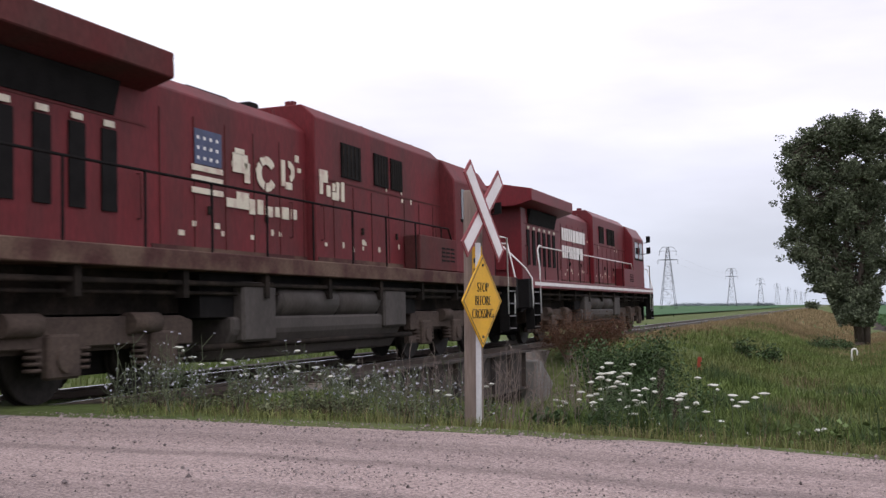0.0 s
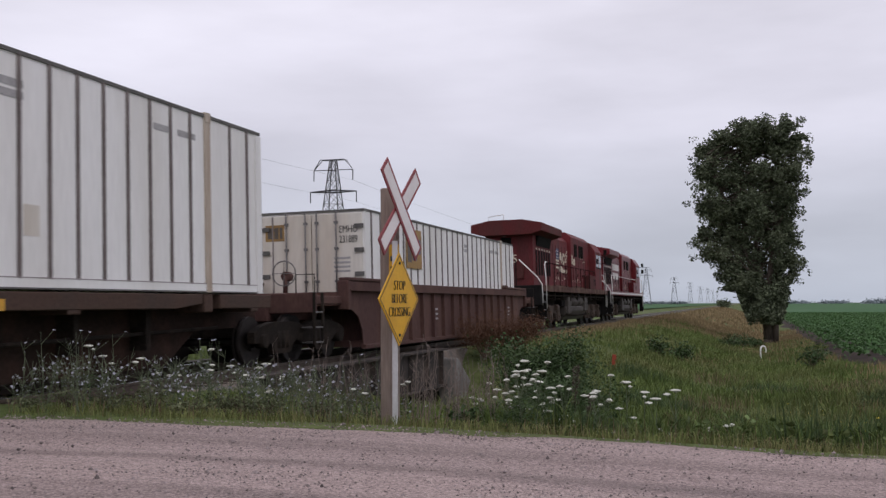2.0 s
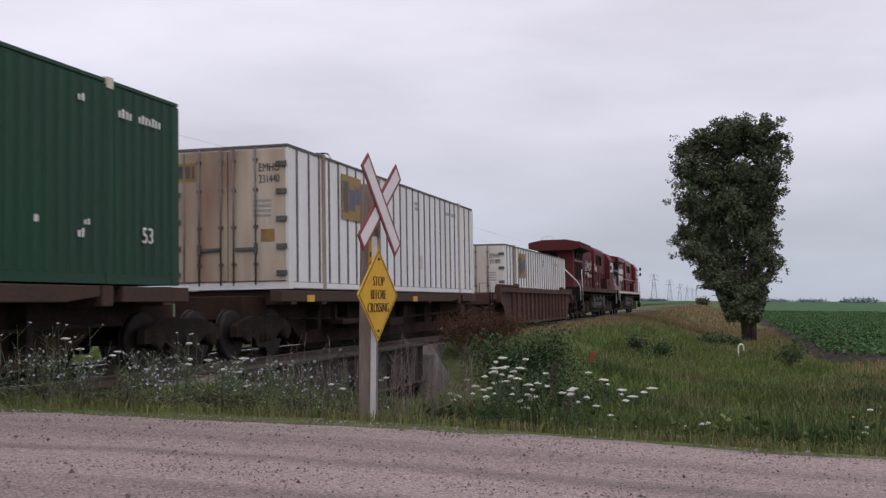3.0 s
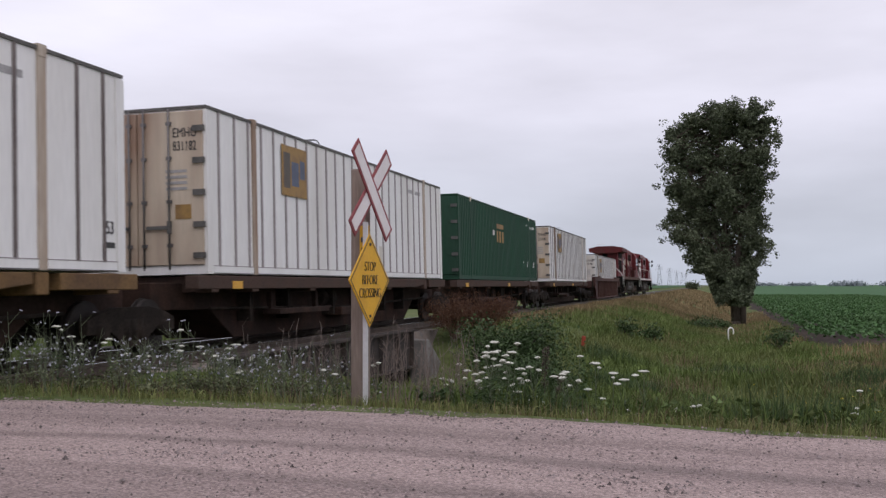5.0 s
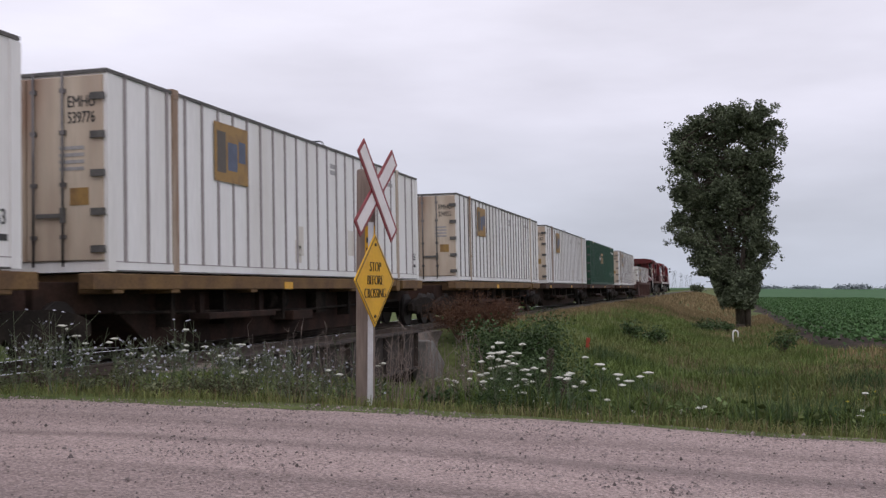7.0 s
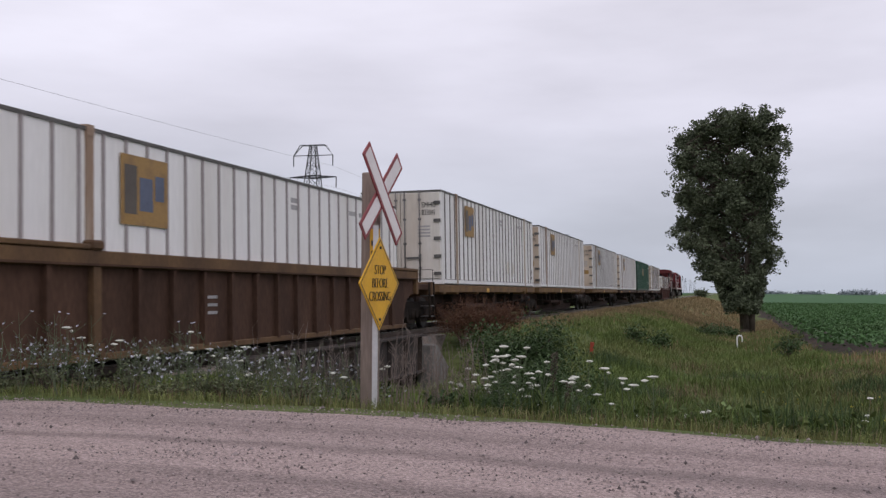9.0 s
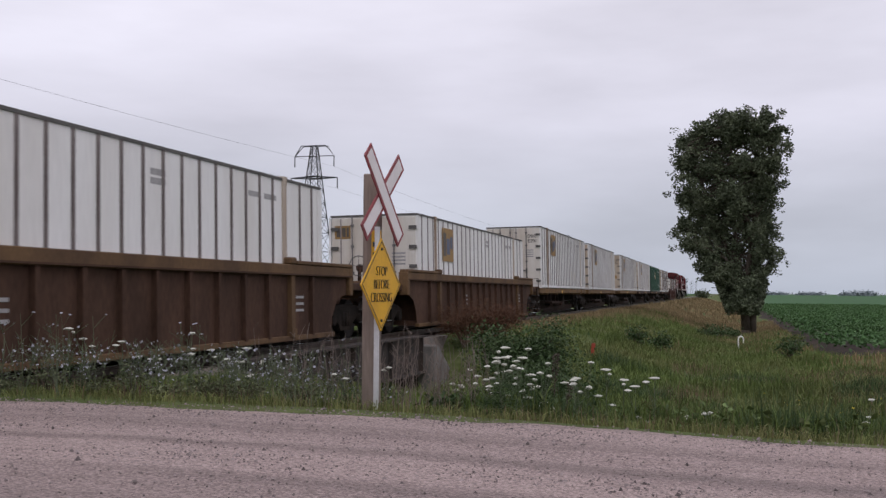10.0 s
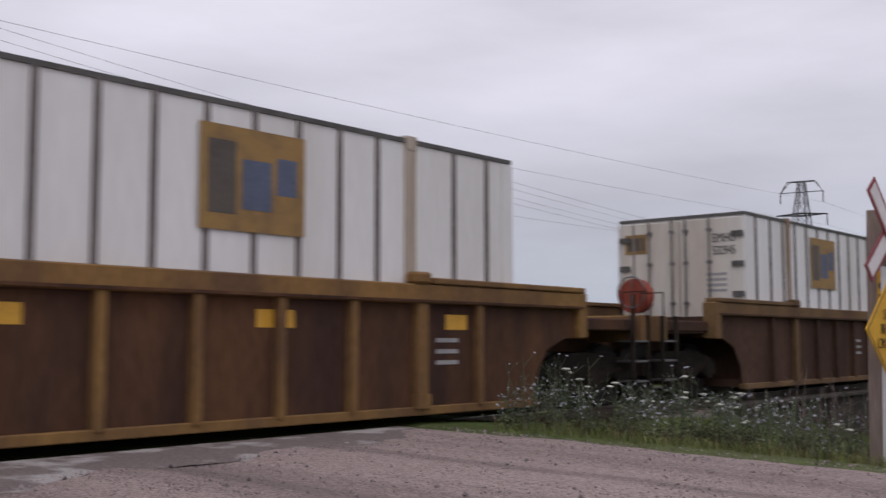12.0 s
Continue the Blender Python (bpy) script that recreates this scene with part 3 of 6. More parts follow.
def locomotive(fresh):
    """A six-axle diesel, cab at +y; y = 0 is the rear platform's end, z = 0 the rail."""
    red, dull = (M["red_new"], M["red_new"]) if fresh else (M["red"], M["red_dull"])
    top = tagged(new("locomotive"), "bright red diesel locomotive with white lettering" if fresh else
                 "faded red diesel locomotive with peeling cream lettering and a flag emblem", "locomotive", "locomotives of the train")
    P = lambda n, bm, m, lb="", p=top: part(n, bm, m, p, lb)
    # frame and walkway
    bm = bmesh.new()
    prism(bm, [(-1.55, 1.62), (1.55, 1.62), (1.55, 1.88), (-1.55, 1.88)], 0.45, 21.6, bevel=0.015)
    frame_part = P("frame", bm, red if fresh else M["sill_dirty"], "red side sill" if fresh else "dusty beige and red side sill")
    bx("underframe", (-0.9, 0.9, 0.5, 21.5, 1.05, 1.62), M["under"], top)
    # added black blocks keep the open space under the frame dark
    for y0, y1 in ((1.2, 6.7), (14.9, 20.4)):
        bx("lower_underbody", (-0.62, 0.62, y0, y1, 0.28, 1.05), M["black"], top, "added black block filling the gap between the wheels")
    bx("upper_underbody", (-1.25, 1.25, 6.7, 14.9, 0.98, 1.62), M["black"], top, "added black block filling the gap above the tank")
    # pilots, couplers and steps
    for y0, y1, s in ((0.12, 0.45, -1), (21.6, 21.93, 1)):
        bm = bmesh.new()
        box(bm, -1.5, 1.5, y0, y1, 1.05, 1.88, 0.02)
        box(bm, -1.05, 1.05, y0 + 0.06, y1 - 0.06, 0.4, 1.05, 0.02)
        P("pilot", bm, M["black"], "dark grimy end sheet")
        for xh in (-0.9, -0.6, 0.55, 0.8):
            bm = bmesh.new()
            tube(bm, [(xh, y0 if s < 0 else y1, 1.2), (xh, (y0 if s < 0 else y1) + s * 0.14, 1.1), (xh + 0.05, (y0 if s < 0 else y1) + s * 0.16, 0.75)], 0.025)
            P("air_hose", bm, M["black"])
        bm = bmesh.new()
        yc = y0 if s < 0 else y1
        box(bm, -0.14, 0.14, min(yc, yc + s * 0.6), max(yc, yc + s * 0.6), 0.78, 1.02, 0.03)
        box(bm, -0.22, 0.22, min(yc + s * 0.45, yc + s * 0.75), max(yc + s * 0.45, yc + s * 0.75), 0.72, 1.06, 0.05)
        P("coupler", bm, M["under"])
        for k in range(4):
            for sx in (-1, 1):
                a, b = (0.5, 1.15) if s < 0 else (20.9, 21.55)
                z = 0.5 + k * 0.33
                bx("step", (sx * 1.52 - 0.22, sx * 1.52 + 0.02 if sx > 0 else sx * 1.52 + 0.22, a, b, z, z + 0.035), M["steelgrey"], top)
    for y in (0.48, 1.15, 20.88, 21.55):
        bx("step_side", (1.30, 1.545, y - 0.015, y + 0.015, 0.45, 1.62), M["black"], top)
    # long hood
    bm = bmesh.new()
    prism(bm, [(-0.98, 1.88), (0.98, 1.88), (0.98, 4.20), (0.72, 4.44), (-0.72, 4.44), (-0.98, 4.20)], 5.9, 10.55, bevel=0.02)
    hood = P("long_hood", bm, red, "ribbed red engine hood")
    bm = bmesh.new()
    prism(bm, [(-1.02, 1.88), (1.02, 1.88), (1.02, 4.1), (0.85, 4.45), (-0.85, 4.45), (-1.02, 4.1)], 1.2, 5.9, bevel=0.02)
    P("radiator_hood", bm, red, "radiator end of the hood")
    bm = bmesh.new()
    prism(bm, [(-1.02, 4.02), (1.02, 4.02), (1.52, 4.16), (1.52, 4.50), (0.7, 4.66), (-0.7, 4.66), (-1.52, 4.50), (-1.52, 4.16)], 0.65, 5.75, bevel=0.015)
    P("radiator_wing", bm, dull, "overhanging radiator wings with a sooty edge")
    for s in (-1, 1):
        bm = bmesh.new()
        prism(bm, [(s * 1.02, 3.60), (s * 1.04, 3.60), (s * 1.14, 4.03), (s * 1.02, 4.03)], 1.9, 5.1)
        P("radiator_screen", bm, M["black"], "black radiator intake screen under the wing")
    for k in range(6):
        y = 1.75 + k * 0.62
        bx("louvre", (1.02, 1.045, y, y + 0.30, 2.35, 3.40), M["black"], hood, "tall black intake slot")
        bx("vent_tag", (1.045, 1.055, y + 0.03, y + 0.24, 3.43, 3.51), M["cream"], hood, "small pale plate")
    # inverter section and blower cabinet
    bm = bmesh.new()
    prism(bm, [(-1.15, 1.88), (1.15, 1.88), (1.15, 4.48), (0.9, 4.72), (-0.9, 4.72), (-1.15, 4.48)], 10.55, 16.9, bevel=0.02)
    P("equipment_hood", bm, red, "dull red equipment hood with grilles")
    for y, w in ((11.6, 0.85), (13.1, 0.7), (13.95, 0.6)):
        bx("grille", (1.15, 1.18, y, y + w, 3.52, 4.16), M["black"], top, "square black grille")
        for k in range(5):
            bx("grille_bar", (1.18, 1.19, y + 0.05 + k * (w - 0.1) / 4.4, y + 0.08 + k * (w - 0.1) / 4.4, 3.54, 4.14), M["under"], top)
    # door seams, latches and rivet strips along the hood
    for k in range(13):
        y = 6.15 + k * 0.85
        xw = 0.98 if y < 10.5 else 1.15
        bx("door_seam", (xw, xw + 0.012, y, y + 0.022, 1.95, 3.35 if y > 10.3 else 3.9), M["red_dull"], hood)
        if k % 2:
            bx("latch", (xw, xw + 0.035, y + 0.35, y + 0.42, 2.5, 2.62), M["under"], hood)
    for y in (1.6, 5.6, 9.9, 10.75, 16.4):
        xw = 1.02 if y < 5.9 else 0.98 if y < 10.3 else 1.15
        bm = bmesh.new()
        tube(bm, [(xw, y, 2.3), (xw + 0.06, y, 2.3), (xw + 0.06, y, 2.9), (xw, y, 2.9)], 0.012)
        part("grab_iron", bm, M["red_dull"], hood)
    for y in (6.2, 9.8, 10.6, 13.5, 16.2):
        bx("lifting_lug", (0.55, 0.72, y, y + 0.12, 4.42 if y < 10.3 else 4.70, 4.52 if y < 10.3 else 4.80), red, hood)
    bx("hood_seam", (1.02, 1.03, 1.5, 5.8, 3.56, 3.585), M["red_dull"], hood)
    bx("hood_seam", (1.15, 1.162, 10.6, 16.85, 3.40, 3.425), M["red_dull"], hood)
    bx("kick_strip", (0.98, 0.995, 5.95, 10.5, 1.89, 2.0), M["sill_dirty"], hood, "dusty strip above the walkway")
    bx("kick_strip", (1.15, 1.165, 10.6, 14.5, 1.89, 2.0), M["sill_dirty"], hood, "dusty strip above the walkway")
    rnd = random.Random(5)
    for k in range(26):
        y = 6.0 + rnd.random() * 10.4
        xw = 0.98 if y < 10.5 else 1.15
        z = rnd.choice((2.15, 2.2, 2.3, 3.3, 3.45))
        bx("warning_tag", (xw, xw + 0.008, y, y + 0.05 + 0.1 * rnd.random(), z, z + 0.06 + 0.05 * rnd.random()), M["cream"], hood, "small pale label")
    # roof details
    bx("exhaust_stack", (-0.5, 0.5, 7.6, 8.8, 4.44, 4.55), M["black"], top, "sooty exhaust housing", 0.03)
    bx("roof_hatch", (0.3, 0.6, 9.3, 9.6, 4.44, 4.58), M["black"], top, "", 0.03)
    for xh in (0.35, 0.55):
        bm = bmesh.new()
        rod(bm, (xh, 6.3, 4.52), (xh, 6.75, 4.52), 0.055, 10, 0.09)
        P("horn", bm, M["black"], "dark air horn")
    bm = bmesh.new()
    tube(bm, [(-0.75, 0.75, 4.6), (-0.75, 0.75, 4.82), (-0.1, 0.75, 4.9), (-0.1, 0.75, 4.64)], 0.018)
    P("roof_grab", bm, M["white_mark"])
    # cab and nose
    bm = bmesh.new()
    prism(bm, [(-1.5, 1.88), (1.5, 1.88), (1.5, 4.02), (1.2, 4.50), (0.6, 4.64), (-0.6, 4.64), (-1.2, 4.50), (-1.5, 4.02)], 16.9, 19.6, bevel=0.03)
    cab = P("cab", bm, red, "wide red driver's cab")
    bm = bmesh.new()
    prism(bm, [(19.6, 1.88), (19.6, 3.7), (20.3, 3.5), (21.2, 3.3), (21.35, 3.1), (21.35, 1.88)], -1.05, 1.05, axis="x", bevel=0.04)
    P("nose", bm, red, "short tapered nose")
    for s in (-1, 1):
        for y, w in ((17.35, 0.75), (18.35, 0.85)):
            bx("cab_window", (s * 1.5 - 0.012, s * 1.5 + 0.012, y, y + w, 3.15, 3.85), M["glass"], cab, "dark side window")
            bx("window_frame", (s * 1.5 - 0.02, s * 1.5 + 0.02, y - 0.05, y + w + 0.05, 3.08, 3.14), M["black"], cab)
    for x0, x1 in ((-1.2, -0.1), (0.1, 1.2)):
        bx("windscreen", (x0, x1, 19.595, 19.62, 3.75, 4.25), M["glass"], cab)
    bm = bmesh.new()
    box(bm, -0.35, 0.35, 19.62, 19.68, 4.28, 4.5, 0.02)
    P("headlight", bm, M["steelgrey"])
    for z in (3.4, 3.9):
        bm = bmesh.new()
        tube(bm, [(1.5, 19.35, z), (1.75, 19.45, z + 0.02), (1.75, 19.45, z + 0.28)], 0.018)
        box(bm, 1.66, 1.84, 19.43, 19.47, z + 0.02, z + 0.30)
        P("mirror", bm, M["black"])
    # side boxes on the walkway
    bm = bmesh.new()
    box(bm, 1.16, 1.52, 14.6, 16.9, 1.89, 2.62, 0.02)
    bxs = P("battery_box", bm, dull, "red equipment box on the walkway")
    for k in range(3):
        for j in range(4):
            bx("slot", (1.52, 1.53, 15.9 + k * 0.3, 16.12 + k * 0.3, 2.1 + j * 0.09, 2.14 + j * 0.09), M["black"], bxs)
    # rear face details
    bx("rear_window", (-0.35, 0.1, 1.18, 1.21, 3.45, 3.95), M["black"], top, "dark rear hatch")
    bm = bmesh.new()
    rod(bm, (-0.2, 1.2, 4.12), (-0.2, 1.11, 4.12), 0.13, 14)
    P("rear_headlight", bm, M["steelgrey"], "round rear headlight")
    bx("bell_box", (0.2, 0.6, 1.1, 1.21, 2.2, 2.8), dull, top)
    # fuel tank with air reservoirs
    bm = bmesh.new()
    prism(bm, [(-1.35, 0.75), (-1.1, 0.32), (1.1, 0.32), (1.35, 0.75), (1.35, 0.98), (-1.35, 0.98)], 7.4, 13.9, bevel=0.04)
    tank = P("fuel_tank", bm, M["tank"], "grey fuel tank")
    for a, b in ((8.9, 10.9), (11.05, 12.7)):
        bm = bmesh.new()
        rod(bm, (1.12, a, 1.22), (1.12, b, 1.22), 0.285, 18)
        rod(bm, (1.12, a - 0.07, 1.22), (1.12, a, 1.22), 0.2, 18, 0.285)
        rod(bm, (1.12, b, 1.22), (1.12, b + 0.07, 1.22), 0.285, 18, 0.2)
        part("air_reservoir", bm, M["tank"], tank, "round-ended grey air reservoir")
    bm = bmesh.new()
    box(bm, 0.9, 1.42, 7.6, 8.6, 0.6, 1.5, 0.04)
    part("sand_box", bm, M["tank"], tank)
    bm = bmesh.new()
    box(bm, 0.9, 1.42, 12.9, 14.0, 0.72, 1.45, 0.04)
    part("filter_box", bm, M["tank"], tank)
    bm = bmesh.new()
    rod(bm, (1.25, 6.6, 0.55), (1.25, 14.6, 0.55), 0.05)
    rod(bm, (1.4, 1.2, 1.45), (1.4, 20.6, 1.45), 0.04)
    rod(bm, (1.3, 2.2, 1.32), (1.3, 20.0, 1.32), 0.03)
    P("brake_pipe", bm, M["under"])
    for k in range(9):
        y = 1.6 + k * 2.2
        bx("bracket", (1.2, 1.46, y, y + 0.12, 1.25, 1.62), M["under"], top)
    loco_truck(top, 3.9)
    loco_truck(top, 17.6)
    # handrails
    for s in (-1, 1):
        rails = new("handrail", bpy.data.meshes.new("handrail"))
        bm = bmesh.new()
        tube(bm, [(s * 1.5, 1.55, 2.85), (s * 1.5, 16.4, 2.85), (s * 1.5, 16.6, 2.62)], 0.021)
        me = rails.data
        bm.to_mesh(me)
        bm.free()
        me.materials.append(M["black"] if not fresh else M["white_mark"])
        rails.parent = top
        tagged(rails, "long tubular handrail")
        for k in range(10):
            bm = bmesh.new()
            rod(bm, (s * 1.5, 2.0 + k * 1.55, 1.86), (s * 1.5, 2.0 + k * 1.55, 2.85), 0.018, 6)
            part("stanchion", bm, M["black"], rails)
        bm = bmesh.new()
        tube(bm, [(s * 1.52, 0.5, 0.9), (s * 1.52, 0.42, 1.9), (s * 1.35, 0.35, 2.2), (s * 0.6, 0.3, 2.95)], 0.026)
        part("step_rail", bm, M["white_mark"], rails, "white step handrail")
        bm = bmesh.new()
        tube(bm, [(s * 1.54, 1.25, 0.9), (s * 1.54, 1.22, 2.2), (s * 1.52, 1.1, 2.75), (s * 1.52, 1.3, 2.87), (s * 1.5, 1.6, 2.87)], 0.026)
        part("step_rail", bm, M["white_mark"], rails, "white step handrail")
        bm = bmesh.new()
        tube(bm, [(s * 1.52, 21.5, 0.9), (s * 1.52, 21.6, 1.9), (s * 1.3, 21.7, 2.8), (s * 0.5, 21.75, 2.9)], 0.024)
        tube(bm, [(s * 1.54, 20.85, 0.9), (s * 1.54, 20.85, 2.9), (s * 1.54, 20.2, 2.9)], 0.024)
        part("step_rail", bm, M["white_mark"], rails, "white step handrail")
    bm = bmesh.new()
    tube(bm, [(-1.3, 0.32, 2.95), (-0.45, 0.32, 2.95)], 0.02)
    end_rail = P("end_rail", bm, M["black"], "black end railing")
    for x in (-1.3, -0.9, -0.45, 0.45):
        bm = bmesh.new()
        rod(bm, (x, 0.32, 1.86), (x, 0.32, 2.94), 0.028, 6)
        part("stanchion", bm, M["black"], end_rail)
    # markings
    if fresh:
        for z, a, b, h in ((3.35, 6.3, 9.9, 0.42), (2.75, 6.3, 9.0, 0.42)):
            y = a
            while y < b:
                w = 0.22 + 0.12 * ((int(y * 10) * 7) % 3)
                bx("marking_bar", (0.98, 1.0, y, y + w, z, z + h), M["white_mark"], hood, "white lettering bar")
                y += w + 0.1
        bx("stripe", (1.552, 1.556, 0.6, 21.5, 1.70, 1.80), M["white_mark"], frame_part, "white sill stripe")
    else:
        flag = bx("flag_field", (0.995, 1.003, 7.0, 7.73, 3.22, 3.74), M["flag_blue"], hood, "faded blue flag field")
        for k in range(4):
            for j in range(3):
                bx("star", (1.003, 1.006, 7.06 + k * 0.17, 7.12 + k * 0.17, 3.29 + j * 0.15, 3.34 + j * 0.15), M["white_mark"], flag)
        for z in (2.80, 2.98, 3.13):
            bx("flag_stripe", (0.995, 1.003, 6.92, 7.76, z - 0.01, z + 0.075), M["cream"], hood, "peeling cream stripe")
        for a, b, z0, z1 in ((8.05, 8.50, 3.22, 3.52), (8.12, 8.40, 3.50, 3.60), (8.40, 8.56, 3.08, 3.40), (7.86, 8.52, 2.66, 2.80), (8.15, 8.52, 2.78, 2.92)):
            bx("emblem", (0.996, 1.004, a, b, z0, z1), M["cream"], hood, "half-peeled cream emblem")
        rb = random.Random(3)
        # worn remains of the large marking: broken ring pieces and stubs
        for yc, zc, r0, r1, arcs in ((9.1, 3.30, 0.15, 0.29, ((0.6, 2.3), (2.5, 4.4), (4.6, 5.7))), (9.85, 3.42, 0.08, 0.19, ((-1.2, 1.6),))):
            for w0, w1 in arcs:
                bm = bmesh.new()
                ts = [w0 + (w1 - w0) * k / 8 for k in range(9)]
                for t0, t1 in zip(ts, ts[1:]):
                    q = [(r0, t0), (r1 * rb.uniform(0.9, 1.05), t0), (r1, t1), (r0, t1)]
                    prism(bm, [(yc + 1.15 * r * math.cos(t), zc + r * math.sin(t)) for r, t in q], 0.996, 1.004, axis="x")
                part("marking_piece", bm, M["cream"], hood, "worn cream piece of a ring")
        for y0, y1, z0, z1, xw in ((9.62, 9.74, 3.16, 3.60, 0.98), (9.76, 9.98, 3.12, 3.24, 0.98), (10.12, 10.24, 3.62, 3.74, 0.98), (10.70, 10.82, 3.12, 3.56, 1.15), (10.82, 11.02, 3.34, 3.56, 1.15),
                                   (10.98, 11.12, 3.10, 3.30, 1.15), (11.2, 11.46, 3.06, 3.20, 1.15), (11.22, 11.32, 3.22, 3.36, 1.15), (11.38, 11.48, 3.10, 3.40, 1.15), (11.58, 11.70, 3.06, 3.42, 1.15)):
            bx("marking_piece", (xw, xw + 0.018, y0, y1, z0, z1), M["cream"], hood, "worn cream lettering stub")
        y0 = 8.55
        for k in range(6):
            w = rb.uniform(0.12, 0.24)
            bx("marking_bar", (0.98, 0.998, y0, y0 + w, 2.60 + 0.02 * (k % 2), 2.60 + rb.uniform(0.16, 0.26)), M["cream"], hood, "small worn cream lettering bar")
            y0 += w + 0.09
        for k, digit in enumerate("9555"):
            lettering("road_number", digit, 0.50, Matrix.Translation((-0.74 + 0.32 * k, 1.192, 3.02)) @ BACK, top, M["cream"], "worn white number on the rear hood", 1.02, -0.012)
    return top


def container(kind, code=("", ""), rib="rib", seed=0, emblem_y=3.1, doors="white_door"):
    """A 53-foot container; y = 0 is the front end, -16.15 the doors; z = 0 its floor; the side seen faces +x."""
    L, H, W = 16.15, 2.9, 1.295
    rnd = random.Random(seed)
    green = kind == "green"
    body_m = M["green"] if green else M["white"]
    top = tagged(new("freight_container"), "dark green corrugated intermodal freight container" if green else
                 "white ribbed intermodal freight container with an ochre square and grimy doors", "container", "containers on the train")
    bm = bmesh.new()
    box(bm, -W + 0.02, W - 0.02, -L + 0.04, 0.0, 0.12, H - 0.04)
    body = part("body", bm, body_m, top, "painted side panels")
    bx("bottom_rail", (-W, W, -L, 0.0, 0.0, 0.14), body_m if green else M["white"], top)
    if not green:
        for sx in (1, -1):
            bx("rail_seam", (*sorted((sx * (W - 0.02), sx * (W + 0.003))), -L + 0.2, -0.2, 0.135, 0.150), M["rib_soft"], top)
            bx("floor_edge", (*sorted((sx * (W - 0.02), sx * (W + 0.003))), -L + 0.2, -0.2, 0.0, 0.022), M["roofrail"], top)
    bx("roof", (-W - 0.002, W + 0.002, -L, 0.002, H - 0.052, H), body_m if green else M["roofrail"], top, "" if green else "dark roof edge rail")
    if green:
        bm = bmesh.new()
        y = -L + 0.25
        while y < -0.2:
            prism(bm, [(W - 0.02, y), (W + 0.012, y + 0.04), (W + 0.012, y + 0.11), (W - 0.02, y + 0.15)], 0.14, H - 0.08, axis="z")
            y += 0.27
        part("corrugation", bm, M["green"], body, "pressed vertical corrugations")
    else:
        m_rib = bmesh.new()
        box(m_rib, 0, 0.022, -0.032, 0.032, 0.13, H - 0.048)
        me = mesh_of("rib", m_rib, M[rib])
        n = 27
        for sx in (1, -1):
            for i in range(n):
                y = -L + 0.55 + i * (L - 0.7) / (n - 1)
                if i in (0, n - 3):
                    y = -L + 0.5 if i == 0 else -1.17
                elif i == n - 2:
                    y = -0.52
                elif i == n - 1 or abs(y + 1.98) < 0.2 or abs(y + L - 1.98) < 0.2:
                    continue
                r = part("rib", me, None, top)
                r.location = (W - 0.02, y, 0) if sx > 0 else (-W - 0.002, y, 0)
    for y in (-1.98, -L + 1.98):
        for sx in (1, -1):
            bx("lift_post", (sx * W - 0.035, sx * W + 0.012, y - 0.085, y + 0.085, 0.0, H + 0.012), M["green"] if green else M["post"], top, "" if green else "rust-stained lifting post")
        for sx in (1, -1):
            bx("corner_casting", (sx * (W - 0.08) - 0.09, sx * (W - 0.08) + 0.10, y - 0.09, y + 0.09, H - 0.13, H + 0.03), M["cream"] if green else M["post"], top)
    for y in (-0.1, -L + 0.1):
        for sx in (1, -1):
            bx("end_post", (sx * W - 0.05, sx * W + 0.014, y - 0.1, y + 0.1, 0.0, H - 0.08), M["green"] if green else M["white"], top)
    bx("front_wall", (-W + 0.03, W - 0.03, 0.0, 0.02, 0.1, H - 0.1), body_m, top)
    # rear doors
    for sx in (-1, 1):
        x0, x1 = (-W + 0.05, -0.012) if sx < 0 else (0.012, W - 0.05)
        door = bx("door", (x0, x1, -L - 0.03, -L + 0.045, 0.16, H - 0.09), M["green"] if green else M[doors], top, "" if green else "rust-streaked white door", 0.012)
        for fx in (0.14, 0.62):
            x = sx * fx
            bm = bmesh.new()
            rod(bm, (x, -L - 0.065, 0.08), (x, -L - 0.065, H - 0.04), 0.019, 8)
            for z in (0.5, 1.25, 2.0, 2.6):
                box(bm, x - 0.045, x + 0.045, -L - 0.075, -L - 0.03, z - 0.03, z + 0.03)
            part("lock_rod", bm, M["steelgrey"], door, "grey locking rod")
        if sx < 0:
            bx("rib", (sx * 0.97 - 0.018, sx * 0.97 + 0.018, -L - 0.045, -L - 0.03, 0.18, H - 0.1), M[rib], door)
        for z in (0.32, 0.85, 1.40, 1.95, 2.50):
            bx("hinge", (sx * (W - 0.13) - 0.10, sx * (W - 0.13) + 0.115, -L - 0.07, -L - 0.02, z - 0.05, z + 0.05), M["roofrail"], door, "dark hinge")
        bm = bmesh.new()
        box(bm, sx * 0.38 - 0.2, sx * 0.38 + 0.2, -L - 0.075, -L - 0.03, 0.78, 0.84)
        box(bm, sx * 0.62 - 0.03, sx * 0.62 + 0.03, -L - 0.1, -L - 0.03, 0.7, 0.92)
        part("door_handle", bm, M["roofrail"], door)
    if not green:
        pl = bx("emblem_panel", (W + 0.003, W + 0.008, -L + emblem_y, -L + emblem_y + 1.35, H - 1.28, H - 0.25), M["ochre"], top, "ochre square with dark shapes")
        y0, z0 = -L + emblem_y, H - 1.28
        bx("emblem_shape", (W + 0.008, W + 0.011, y0 + 0.10, y0 + 0.44, z0 + 0.16, z0 + 0.88), M["logo_dark"], pl, "dark block")
        bx("emblem_shape", (W + 0.008, W + 0.011, y0 + 0.52, y0 + 0.90, z0 + 0.22, z0 + 0.72), M["logo_blue"], pl, "blue block")
